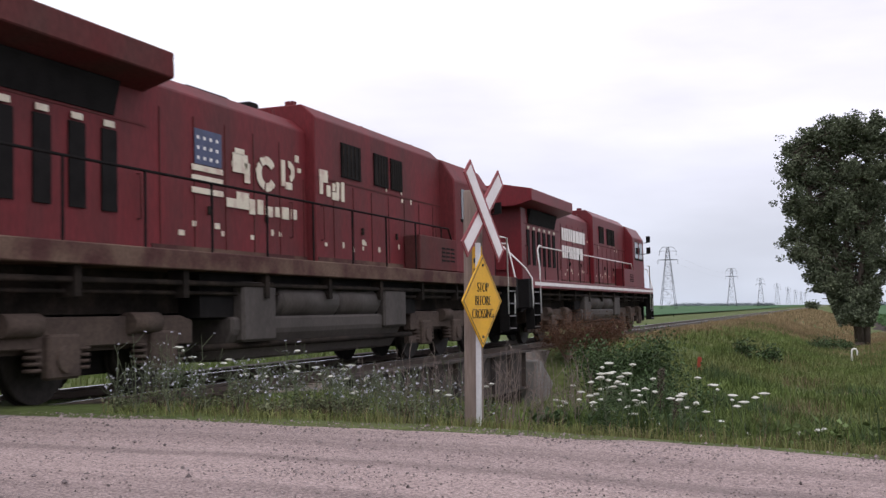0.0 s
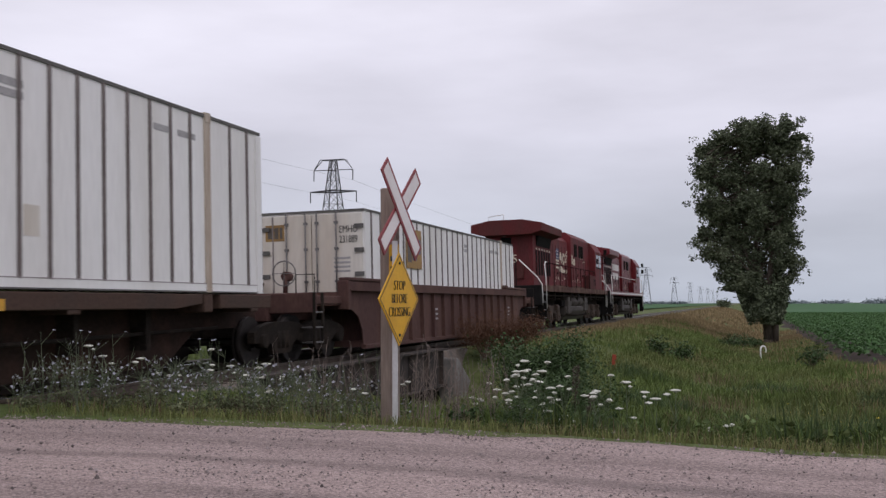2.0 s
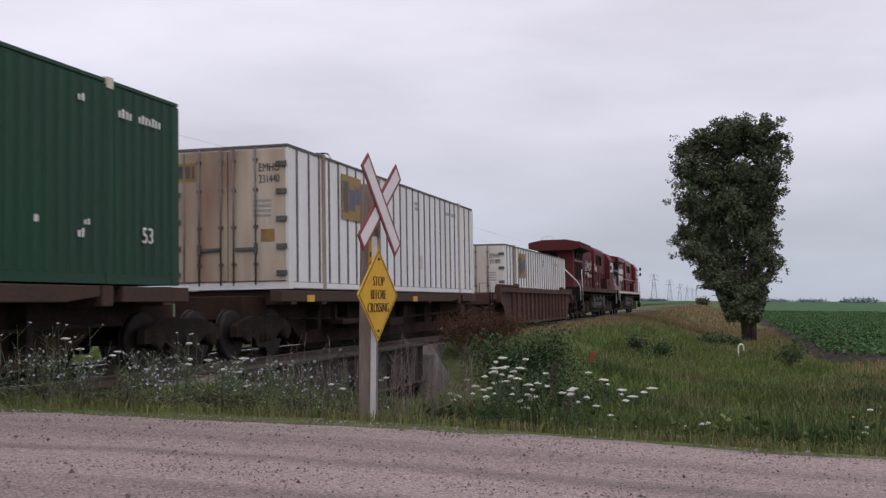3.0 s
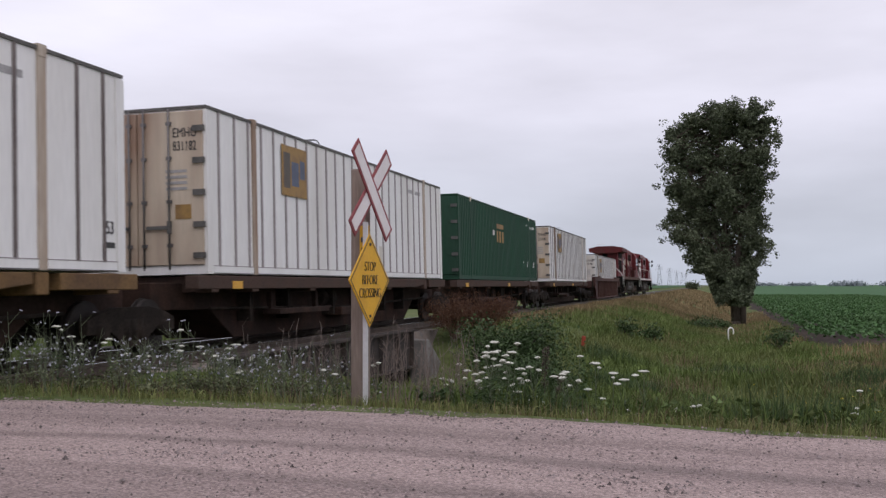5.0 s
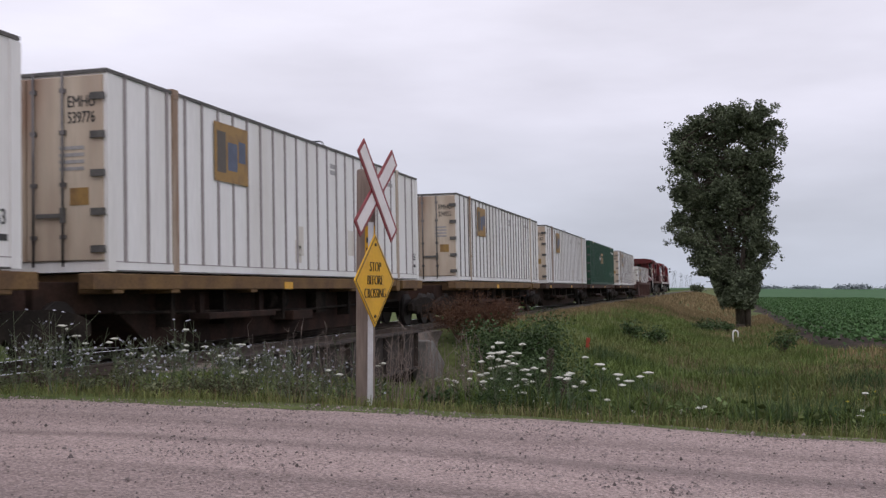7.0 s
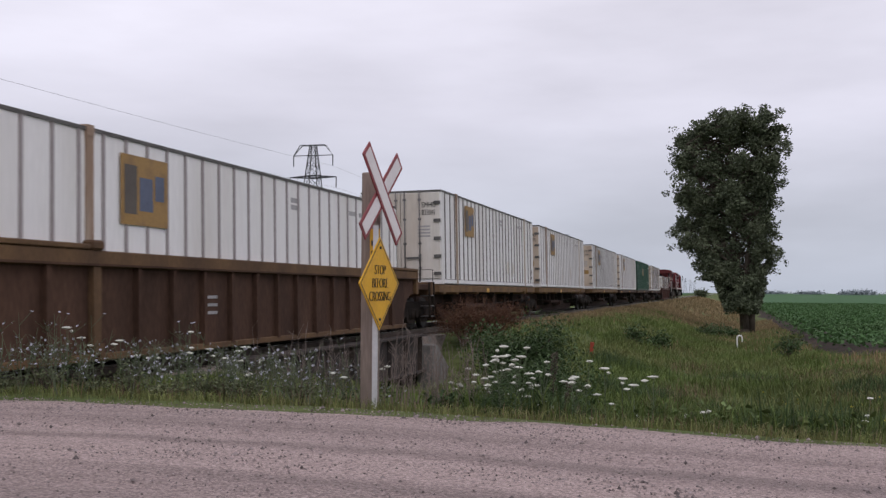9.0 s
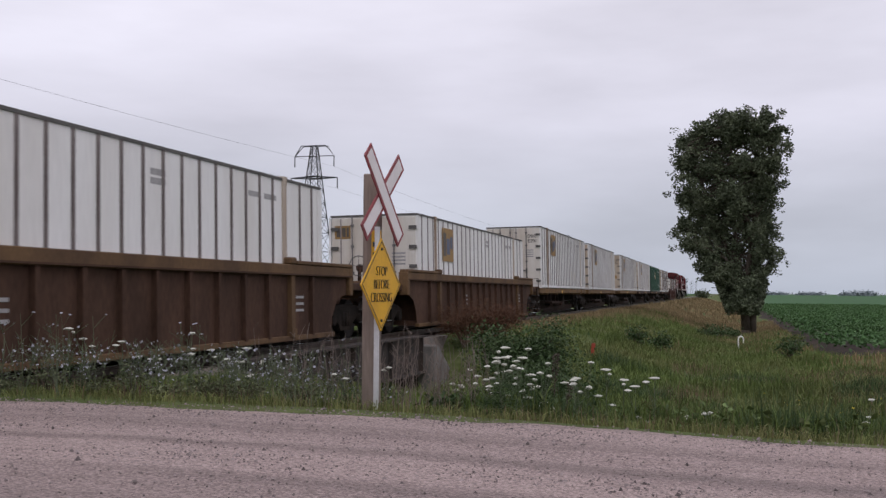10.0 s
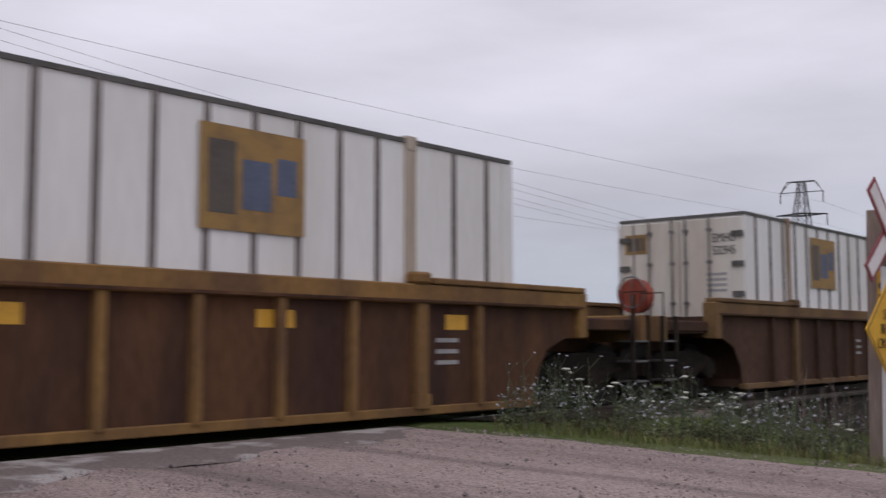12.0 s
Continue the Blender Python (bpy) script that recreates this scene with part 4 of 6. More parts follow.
        bx("emblem_shape", (W + 0.008, W + 0.011, y0 + 0.97, y0 + 1.24, z0 + 0.40, z0 + 0.78), M["logo_blue"], pl, "blue block")
        dp = bx("door_panel", (-W + 0.14, -0.68, -L - 0.037, -L - 0.031, H - 0.68, H - 0.3), M["ochre"], top, "ochre panel on the door")
        for a, b in ((0.06, 0.18), (0.22, 0.33), (0.36, 0.43)):
            bx("emblem_shape", (-W + 0.14 + a, -W + 0.14 + b, -L - 0.04, -L - 0.0372, H - 0.62, H - 0.36), M["logo_dark"], dp)
        for k, z in ((0, H - 0.47), (1, H - 0.70)):
            if code[k]:
                lettering("code_lettering", code[k], 0.235, Matrix.Translation((0.91, -L - 0.036, z)) @ BACK, top, M["ink"], "black code letters", 0.72 if k == 0 else 0.64)
        for k in range(4):
            bx("marking_bar", (0.55, 0.95, -L - 0.037, -L - 0.031, 1.75 - k * 0.1, 1.80 - k * 0.1), M["ink_pale"], top)
        for a, b, z in () if seed == 10 else ((-2.9, -2.35, H - 0.48), (-3.6, -3.1, H - 0.48), (-7.05, -6.6, H - 0.46), (-7.05, -6.6, H - 0.60)):
            bx("marking_bar", (W - 0.02, W - 0.015, a, b, z, z + 0.10), M["ink_pale"], top, "small faded marking")
        if doors == "rust_door":
            bx("door_sticker", (0.72, 1.02, -L - 0.037, -L - 0.031, 0.95, 1.2), M["ochre"], top, "faded ochre sticker on the door")
        if seed in (4, 5, 6):
            lettering("size_number", "53", 0.27, Matrix.Translation((W - 0.012, -0.37, 0.62)) @ SIDE, top, M["ink"], "black size number", 0.8)
            bx("marking_bar", (W - 0.02, W - 0.012, -0.50, -0.24, 0.34, 0.42), M["ink"], top, "black marking bar")
        for k in range(rnd.randint(1, 3)):
            y = -L + 5 + rnd.random() * 8
            z0 = 0.25 + rnd.random() * 0.5
            bx("patch", (W - 0.02, W - 0.0165, y, y + 0.30 + 0.15 * rnd.random(), z0, z0 + 0.35 + 0.3 * rnd.random()), M["white_door"], top, "paler repair patch")
    else:
        for y0, n_, z, h, wd in ((-1.75, 4, H - 0.50, 0.13, 0.055), (-1.2, 7, H - 0.50, 0.13, 0.055), (-2.75, 2, H - 0.42, 0.10, 0.05), (-2.75, 2, 0.62, 0.12, 0.05), (-2.6, 2, 0.80, 0.08, 0.04), (-3.7, 1, 0.76, 0.12, 0.08)):
            for k in range(n_):
                a = y0 + k * (wd + 0.04)
                bx("marking_bar", (W + 0.014, W + 0.018, a, a + wd, z, z + h * (0.75 + 0.25 * ((k * 5) % 3) / 2)), M["white_mark"], top, "white marking stroke")
        bx("marking_bar", (W + 0.014, W + 0.018, -10.35, -10.05, 1.75, 1.95), M["white_mark"], top, "small white emblem")
        lettering("size_number", "53", 0.34, Matrix.Translation((W + 0.018, -0.95, 0.72)) @ SIDE, top, M["white_mark"], "white number")
        for a, b, z, h in ((-9.6, -8.2, 2.05, 0.18), (-9.6, -9.3, 1.5, 0.45), (-9.1, -8.75, 1.5, 0.45), (-8.55, -8.2, 1.5, 0.45)):
            bx("emblem_shape", (W + 0.014, W + 0.018, a, b, z, z + h), M["ochre"], top, "ochre lettering bar")
    return top


def well_car(style):
    """y = 0 is the front of the container it carries."""
    L = 16.15
    decals, style = style == "amber", "yellow" if style == "amber" else style
    yellow = style in ("yellow", "grimy")
    panel, chord = ((M["well_orange"] if decals else M["well_rust"], M["well_yellow"] if decals else M["well_tan"]) if style == "yellow" else (M["well_rust"], M["well_brown"])) if yellow else (M["well_dark"], M["well_dark"])
    top = tagged(new("well_car"), "rusty yellow container well car with ribbed sides" if style == "yellow" else "grimy brown container well car with ribbed sides" if yellow else "dark maroon container well car with ribbed sides", "railway wagon", "wagons of the train")
    a, b = -L - 0.55, 0.55
    for s in (1, -1):
        bm = bmesh.new()
        prof = [(a - 0.9, 1.42), (a - 0.9, 1.02), (a - 0.55, 1.0), (a - 0.15, 0.86), (a + 0.1, 0.55), (a + 0.18, 0.14), (b - 0.18, 0.14), (b - 0.1, 0.55), (b + 0.15, 0.86), (b + 0.55, 1.0), (b + 0.9, 1.02), (b + 0.9, 1.42)]
        prism(bm, prof, s * 1.33, s * 1.36, axis="x")
        part("side_panel", bm, panel, top, "rust-stained side sheet")
        bm = bmesh.new()
        box(bm, *sorted((s * 1.28, s * 1.45)), a - 0.95, b + 0.95, 1.40, 1.62, 0.015)
        part("top_chord", bm, chord, top, "dirty yellow top chord" if style == "yellow" else "grimy brown top chord" if yellow else "maroon top chord")
        bm = bmesh.new()
        box(bm, *sorted((s * 1.30, s * 1.43)), a + 0.15, b - 0.15, 0.12, 0.22, 0.01)
        part("bottom_chord", bm, chord, top)
        half_ribs = [-0.85, -1.93] + [-3.04 - 1.02 * k for k in range(5)]
        for y in half_ribs + [-L / 2] + [-L - v for v in half_ribs]:
            thick = min(abs(y + 1.93), abs(y + L - 1.93)) < 0.01
            w = 0.09 if thick else 0.05
            bx("side_rib", (*sorted((s * 1.36, s * 1.45)), y - w, y + w, 0.20, 1.40), chord if decals or thick else panel, top)
            if thick:
                bx("rib_foot", (*sorted((s * 1.36, s * 1.47)), y - 0.12, y + 0.12, 0.20, 0.36), chord, top)
                bx("guide_block", (*sorted((s * 1.30, s * 1.48)), y - 0.16, y + 0.14, 1.62, 1.76), chord, top, "rusty block at the guide's end", 0.03)
        for y in (-L - 1.5, -1.75):
            bm = bmesh.new()
            box(bm, *sorted((s * 1.22, s * 1.47)), y, y + 3.25, 1.625, 1.70, 0.015)
            part("guide", bm, chord, top, "raised loading guide")
        bx("chord_lip", (*sorted((s * 1.45, s * 1.475)), a - 0.9, b + 0.9, 1.41, 1.44), panel, top)
        if decals:
            for y, w in ((b - 2.1, 0.4), (b - 5.0, 0.5), (b - 8.3, 0.85)):
                bx("decal", (*sorted((s * 1.361, s * 1.366)), y + 0.12, y + 0.12 + w, 1.10, 1.28), M["decal"], top, "amber reflective decal")
        for k in range(3):
            bx("marking_bar", (*sorted((s * 1.361, s * 1.366)), b - 2.15, b - 1.75, 0.95 - k * 0.13, 1.0 - k * 0.13), M["ink_pale"], top, "faded stencil bar")
            bx("marking_bar", (*sorted((s * 1.361, s * 1.366)), a + 5.6, a + 6.2, 0.95 - k * 0.13, 1.0 - k * 0.13), M["ink_pale"], top, "faded stencil bar")
    bx("floor", (-1.33, 1.33, a + 0.2, b - 0.2, 0.16, 0.30), panel, top)
    for e, s in ((b, 1), (a, -1)):
        lo, hi = sorted((e - s * 0.42, e - s * 0.34))
        bx("bulkhead", (-1.33, 1.33, lo, hi, 0.16, 1.42), panel, top, "dark end bulkhead of the well")
        lo, hi = sorted((e - s * 0.34, e + s * 0.9))
        bx("end_floor", (-1.3, 1.3, lo, hi, 1.02, 1.10), panel, top)
        lo, hi = sorted((e + s * 0.3, e + s * 2.9))
        bm = bmesh.new()
        box(bm, -0.45, 0.45, lo, hi, 0.80, 1.10, 0.02)
        part("end_sill", bm, panel, top)
        bm = bmesh.new()
        lo, hi = sorted((e + s * 0.9, e + s * 2.75))
        box(bm, -1.30, 1.30, lo, hi, 1.12, 1.30, 0.02)
        part("end_platform", bm, panel, top, "grimy end platform over the bogie")
        lo, hi = sorted((e + s * 2.6, e + s * 2.8))
        bx("end_beam", (-1.4, 1.4, lo, hi, 0.95, 1.36), chord, top, "end beam", 0.02)
        for sx in (-1, 1):
            lo, hi = sorted((e + s * 0.8, e + s * 1.0))
            bx("corner_bracket", (*sorted((sx * 1.2, sx * 1.46)), lo, hi, 1.0, 1.63), chord, top, "", 0.02)
            for k in range(3):
                lo, hi = sorted((e + s * 2.35, e + s * 2.75))
                bx("step", (*sorted((sx * 1.12, sx * 1.42)), lo, hi, 0.35 + k * 0.3, 0.38 + k * 0.3), M["steelgrey"], top)
            for dy in (2.33, 2.77):
                bx("ladder_rail", (*sorted((sx * 1.37, sx * 1.43)), e + s * dy - 0.03, e + s * dy + 0.03, 0.32, 1.36), M["under"], top, "grimy upright of the corner ladder", 0.01)
            bm = bmesh.new()
            tube(bm, [(sx * 1.4, e + s * 2.72, 1.3), (sx * 1.4, e + s * 2.72, 1.72), (sx * 1.0, e + s * 2.72, 1.72), (sx * 1.0, e + s * 2.72, 1.3)], 0.014)
            part("grab_rail", bm, M["under"], top)
        bm = bmesh.new()
        lo, hi = sorted((e + s * 2.7, e + s * 3.35))
        box(bm, -0.15, 0.15, lo, hi, 0.72, 1.0, 0.04)
        part("coupler", bm, M["under"], top)
        truck(top, e + s * 1.55)
    bm = bmesh.new()
    rod(bm, (0.45, a - 2.0, 1.3), (0.45, a - 2.0, 1.75), 0.05, 8)
    part("brake_mast", bm, panel, top)
    bm = bmesh.new()
    pts = [(0.45 + 0.26 * math.cos(t), a - 2.06, 1.78 + 0.26 * math.sin(t)) for t in [k * math.pi / 8 for k in range(17)]]
    tube(bm, pts, 0.014, 6)
    for k in range(4):
        tube(bm, [(0.45, a - 2.06, 1.78), pts[k * 4]], 0.008, 5)
    hw = part("hand_wheel", bm, M["steelgrey"], top, "spoked brake hand wheel")
    bm = bmesh.new()
    rod(bm, (0.45, a - 2.0, 1.72), (0.45, a - 1.8, 1.72), 0.29 if REEL[0] == 3 else 0.10, 18)
    part("gear_housing", bm, M["reel"] if REEL[0] == 3 else panel, hw, "round gear housing")
    REEL[0] += 1
    return top


REEL = [0]


def spine_car(style, front_truck, rear_truck):
    """One platform; y = 0 is the front of its container."""
    L = 16.15
    m = M["spine_yellow"] if style == "yellow" else M["spine_brown"]
    top = tagged(new("spine_car"), "dirty yellow skeletal spine wagon" if style == "yellow" else "brown skeletal spine wagon", "railway wagon", "wagons of the train")
    bm = bmesh.new()
    prism(bm, [(-L - 0.9, 1.18), (-L - 0.9, 0.72), (-L + 1.2, 0.70), (-L + 2.2, 0.14), (-2.4, 0.14), (-1.4, 0.70), (0.9, 0.72), (0.9, 1.18)], -0.72, 0.72, axis="x", bevel=0.015)
    part("spine", bm, M["spine_shaded"], top, "box-section centre spine")
    for s in (1, -1):
        bm = bmesh.new()
        prism(bm, [(-L - 0.35, 1.29), (-L - 0.35, 1.06), (-3.0, 1.06), (-2.2, 1.14), (-2.2, 1.29)], s * 1.05, s * 1.30, axis="x", bevel=0.012)
        part("side_beam", bm, m, top, "side beam with amber decals")
        for y in ((-15.2, -7.4) if style != "yellow" else (-9.8,)):
            bx("decal", (*sorted((s * 1.301, s * 1.306)), y, y + 0.42, 1.06, 1.2), M["decal"], top)
        bm = bmesh.new()
        box(bm, *sorted((s * 1.05, s * 1.30)), -1.6, 0.35, 1.06, 1.29, 0.012)
        part("front_beam", bm, m, top)
        bm = bmesh.new()
        box(bm, *sorted((s * 0.9, s * 1.28)), -13.0, -10.2, 0.55, 0.66, 0.01)
        box(bm, *sorted((s * 0.95, s * 1.05)), -12.9, -12.75, 0.6, 1.0)
        box(bm, *sorted((s * 0.95, s * 1.05)), -10.45, -10.3, 0.6, 1.0)
        part("tool_shelf", bm, M["spine_shaded"], top)
    for y in (-L + 0.3, -L + 1.98, -11.2, -5.6, -1.98, -0.3):
        bm = bmesh.new()
        box(bm, -1.29, 1.29, y - 0.14, y + 0.14, 1.0, 1.30, 0.015)
        part("outrigger", bm, m, top)
    for k, (y, on) in enumerate(((0.62, front_truck), (-L - 0.62, rear_truck))):
        if on:
            truck(top, y if not on == 2 else (y + (0.75 if k == 0 else -0.75)))
    bm = bmesh.new()
    rod(bm, (0.55, -L, 0.9), (0.55, 0, 0.9), 0.045)
    rod(bm, (0.7, -9.5, 0.85), (0.7, -8.6, 0.85), 0.2, 12)
    box(bm, 0.3, 0.95, -7.2, -6.6, 0.55, 1.0)
    part("brake_gear", bm, M["under"], top)
    for k, y in enumerate((-13.8, -11.9, -9.2, -5.2, -3.4)):
        bx("bracket", (0.7, 1.0, y, y + 0.12, 0.45, 1.05), M["under"], top)
    bm = bmesh.new()
    tube(bm, [(0.95, -15.4, 0.72), (0.95, -8.0, 0.62), (0.92, -1.0, 0.74)], 0.03)
    part("brake_pipe", bm, M["under"], top)
    bm = bmesh.new()
    box(bm, 0.72, 1.15, -9.0, -7.9, 0.42, 0.62, 0.02)
    part("valve_tray", bm, M["spine_shaded"], top)
    return top


def ride(ob, s, z=0.0):
    TRAIN.append((ob, s, z))


ride(locomotive(False), 4.2)
ride(locomotive(True), 27.1)
FLOOR_W, FLOOR_S = 0.42, 1.32
LOADS = [  # container front along the train, carrier, container
    (0.0, "maroon", ("EMHU", "231889"), "rib"),
    (-21.6, "brown", ("EMHU", "231440"), "rib"),
    (-42.2, "brown", None, ""),
    (-60.7, "brown", ("EMHU", "831182"), "rib_soft"),
    (-79.5, "spine_yellow", ("EMHU", "234952"), "rib"),
    (-100.4, "spine_yellow", ("EMHU", "539776"), "rib_soft"),
    (-118.5, "spine_yellow", ("EMHU", "833041"), "rib"),
    (-139.4, "grimy", ("", ""), "rib_soft"),
    (-163.0, "grimy", ("EMHU", "537103"), "rib"),
    (-186.5, "yellow", ("EMHU", "532945"), "rib"),
    (-209.75, "amber", ("", ""), "rib"),
]
TRUCKS = {1: (2, 1), 2: (1, 0), 3: (1, 0), 4: (1, 1), 5: (2, 0), 6: (1, 2)}
for i, (s, car, code, rib) in enumerate(LOADS):
    well = car in ("maroon", "yellow", "grimy", "amber")
    ride(well_car(car) if well else spine_car("yellow" if car == "spine_yellow" else "brown", *TRUCKS[i]), s)
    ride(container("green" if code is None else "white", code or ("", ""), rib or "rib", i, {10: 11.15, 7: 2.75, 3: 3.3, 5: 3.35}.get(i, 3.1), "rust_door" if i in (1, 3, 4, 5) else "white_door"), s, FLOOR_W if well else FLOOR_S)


def along(t):
    return float(np.interp(t, [p[0] for p in PATHS], [p[1] for p in PATHS]))


def motions():
    # the wheels roll with the train
    for w, (x, y, z), r in WHEELS:
        walk(w, [(k / FPS, pose(x, y, z, -math.degrees(along(k / FPS) / r) % 360.0)) for k in range(12 * FPS + 1)])
    lean = Matrix.Translation((TRACK_X, 0, 0)) @ pose(0, 0, 0, 0, CANT, 0)
    for ob, s, z in TRAIN:
        walk(ob, [(t, Matrix.Translation((0, S + s, 0)) @ lean @ Matrix.Translation((0, 0, z))) for t, S in PATHS])


# ---- plants ----
M["grass"] = mat("green_grass", (0.116, 0.156, 0.046), 0.8, 0, 0.3, 0.4, 6, 0, (0.140, 0.148, 0.058), island=0.35, spec=0.15)
M["grass_lush"] = mat("lush_grass", (0.086, 0.122, 0.034), 0.8, 0, 0.35, 0.4, 6, 0, (0.100, 0.118, 0.040), island=0.35, spec=0.15)
M["straw"] = mat("dry_grass", (0.25, 0.185, 0.105), 0.9, 0, 0.3, 0.4, 6, 0, (0.18, 0.14, 0.075), island=0.4, spec=0.1)
M["verge"] = mat("pale_verge_grass", (0.145, 0.165, 0.058), 0.8, 0, 0.3, 0.8, 6, 0, (0.18, 0.175, 0.075), island=0.4, spec=0.15)
M["bank_leaf"] = mat("bank_weed_leaf", (0.078, 0.112, 0.036), 0.75, 0, 0.35, 0.8, 8, 0, (0.115, 0.135, 0.048), island=0.5, spec=0.2)
M["grey_twig"] = mat("grey_twig", (0.21, 0.17, 0.15), 0.9, 0, 0.3, 3, 20, 0, spec=0.1)
M["seed_head"] = mat("reddish_seed_grass", (0.165, 0.115, 0.075), 0.9, 0, 0.3, 0.6, 6, 0, (0.20, 0.16, 0.10), island=0.4, spec=0.1)
M["stem"] = mat("grey_green_stem", (0.115, 0.135, 0.085), 0.85, 0, 0.25, 3, 20, 0, spec=0.15)
M["dry_stem"] = mat("dry_brown_stem", (0.17, 0.115, 0.085), 0.9, 0, 0.3, 3, 20, 0, spec=0.1)
M["floret"] = mat("white_floret", (0.50, 0.50, 0.44), 0.8, 0, 0.08, 8, 40, 0, spec=0.2)
M["chicory"] = mat("pale_blue_petal", (0.40, 0.40, 0.46), 0.8, 0, 0.15, 8, 40, 0, spec=0.2)
M["yellow_petal"] = mat("yellow_petal", (0.62, 0.50, 0.06), 0.8, 0, 0.1, 8, 40, 0, spec=0.2)
M["weed_leaf"] = mat("weed_leaf", (0.046, 0.078, 0.028), 0.7, 0, 0.3, 2, 10, 0, (0.064, 0.098, 0.037), island=0.4, spec=0.25)
M["grey_leaf"] = mat("grey_green_leaf", (0.115, 0.130, 0.07), 0.85, 0, 0.3, 2, 10, 0, (0.14, 0.15, 0.085), island=0.4, spec=0.15)
M["rust_leaf"] = mat("rusty_dead_leaf", (0.100, 0.052, 0.034), 0.9, 0, 0.3, 2, 10, 0, (0.155, 0.088, 0.055), island=0.4, spec=0.1)
M["crop_leaf"] = mat("soybean_leaf", (0.058, 0.120, 0.040), 0.7, 0, 0.25, 0.3, 4, 0, (0.072, 0.135, 0.048), island=0.25, spec=0.2)
# lightened to blue-grey: the haze of distance is put into the leaf colour
M["hazed_tree"] = mat("haze_tinted_tree", (0.27, 0.31, 0.33), 0.95, 0, 0.2, 0.1, 1, 0, island=0.25, spec=0.05)

RNG = np.random.default_rng(7)


def soup(name, verts, faces, material, parent=None, label="", category="", kind="", shade=False):
    me = bpy.data.meshes.new(name)
    me.from_pydata(verts, [], faces)
    me.materials.append(material)
    ob = new(name, me)
    ob.parent = parent
    return tagged(ob, label, category, kind=kind)


def blades(name, pts, h0, h1, width, material, label, lean=0.35):
    """Bent grass blades standing at the points (x, y, z)."""
    n = len(pts)
    p = np.asarray(pts, float)
    h = RNG.uniform(h0, h1, n) * RNG.uniform(0.7, 1.1, n)
    a = RNG.uniform(0, 2 * np.pi, n)
    side = np.stack([np.cos(a), np.sin(a), np.zeros(n)], 1) * (width * RNG.uniform(0.6, 1.3, n))[:, None] / 2
    b = RNG.uniform(0, 2 * np.pi, n)
    bend = np.stack([np.cos(b), np.sin(b), np.zeros(n)], 1) * (h * lean * RNG.uniform(0.2, 1.4, n))[:, None]
    up = np.zeros((n, 3))
    up[:, 2] = h
    v = np.stack([p - side, p + side, p + bend * 0.3 + up * 0.6 + side * 0.8, p + bend * 0.3 + up * 0.6 - side * 0.8, p + bend + up * (1 - lean * 0.25)], 1).reshape(-1, 3)
    f = []
    for i in range(n):
        k = 5 * i
        f += [(k, k + 1, k + 2, k + 3), (k + 3, k + 2, k + 4)]
    return soup(name, v.tolist(), f, material, None, label, "grass", "stuff")


def leaf_cards(centres, size0, size1, rng, flat=0.6):
    """Folded leaf shapes round the given centres."""
    n = len(centres)
    c = np.asarray(centres, float)
    d = rng.normal(size=(n, 3))
    d[:, 2] *= flat
    d /= np.linalg.norm(d, axis=1)[:, None]
    u = rng.normal(size=(n, 3))
    u -= d * (u * d).sum(1)[:, None]
    u /= np.linalg.norm(u, axis=1)[:, None]
    s = rng.uniform(size0, size1, n)[:, None]
    w = np.cross(d, u)
    v = np.stack([c - d * s * 0.5, c + u * s * 0.33 + w * s * 0.08, c + d * s * 0.5, c - u * s * 0.33 + w * s * 0.08], 1).reshape(-1, 3)
    f = []
    for i in range(n):
        k = 4 * i
        f += [(k, k + 1, k + 2), (k, k + 2, k + 3)]
    return v.tolist(), f


def scatter(n, x0, x1, y0, y1, keep=None):
    out = []
    while len(out) < n:
        x, y = RNG.uniform(x0, x1), RNG.uniform(y0, y1)
        if keep is None or RNG.random() < keep(x, y):
            out.append((x, y, hgt(x, y) - 0.01))
    return out


def patch(x, y, s, seed):
    return 0.5 + 0.5 * noise.noise((x * s, y * s, seed))


def clear_of_track(x, y):
    return 0.0 if abs(x - TRACK_X) < 2.35 or (15 < y < 28.5 and abs(x - TRACK_X) < 2.9) else 1.0


def far_thin(x, y):
    return clear_of_track(x, y) * min(1.0, (16.0 / max(16.0, y)) ** 0.6)


def dryness(x, y):
    d = 1.1 * smooth(-5.0, -6.8, x) * smooth(30, 40, y) + 0.55 * smooth(48, 75, y) + 0.2 * smooth(2.0, 5.0, x)
    return min(1.0, max(0.0, d * 0.8 + 0.9 * (patch(x, y, 0.22, 4.0) - 0.55) * smooth(32, 50, y)))


edge = lambda x, y: smooth(ROAD_Y - 0.15, ROAD_Y + 0.5, y + 0.25 * noise.noise((x * 0.9, 1.3, 0.0)))
def bank(x, y):
    # the grass stops where the bare soil of the field begins
    return clear_of_track(x, y) * (1 - smooth(39, 42, y) * smooth(3.1, 3.7, x + 0.5 * noise.noise((y * 0.3, 5.0, 0.0))))


blades("verge_grass", scatter(17000, -7.9, 8, 9.0, 11.5, lambda x, y: edge(x, y) * clear_of_track(x, y) * (0.2 + 0.8 * smooth(0.3, 0.6, patch(x, y, 1.4, 6.0)))), 0.04, 0.17, 0.008, M["verge"], "short green grass along the gravel edge", 0.8)
blades("verge_grass", scatter(3600, -7.9, 8, 9.4, 12.0, clear_of_track), 0.10, 0.26, 0.006, M["seed_head"], "dry seed grass along the gravel edge")
blades("meadow_grass", scatter(40000, -2.6, 9, 10.2, 20, lambda x, y: bank(x, y) * (0.15 + 0.85 * smooth(0.35, 0.7, patch(x, y, 0.9, 2.0)))), 0.20, 0.58, 0.012, M["grass_lush"], "tall lush green grass on the bank", 0.45)
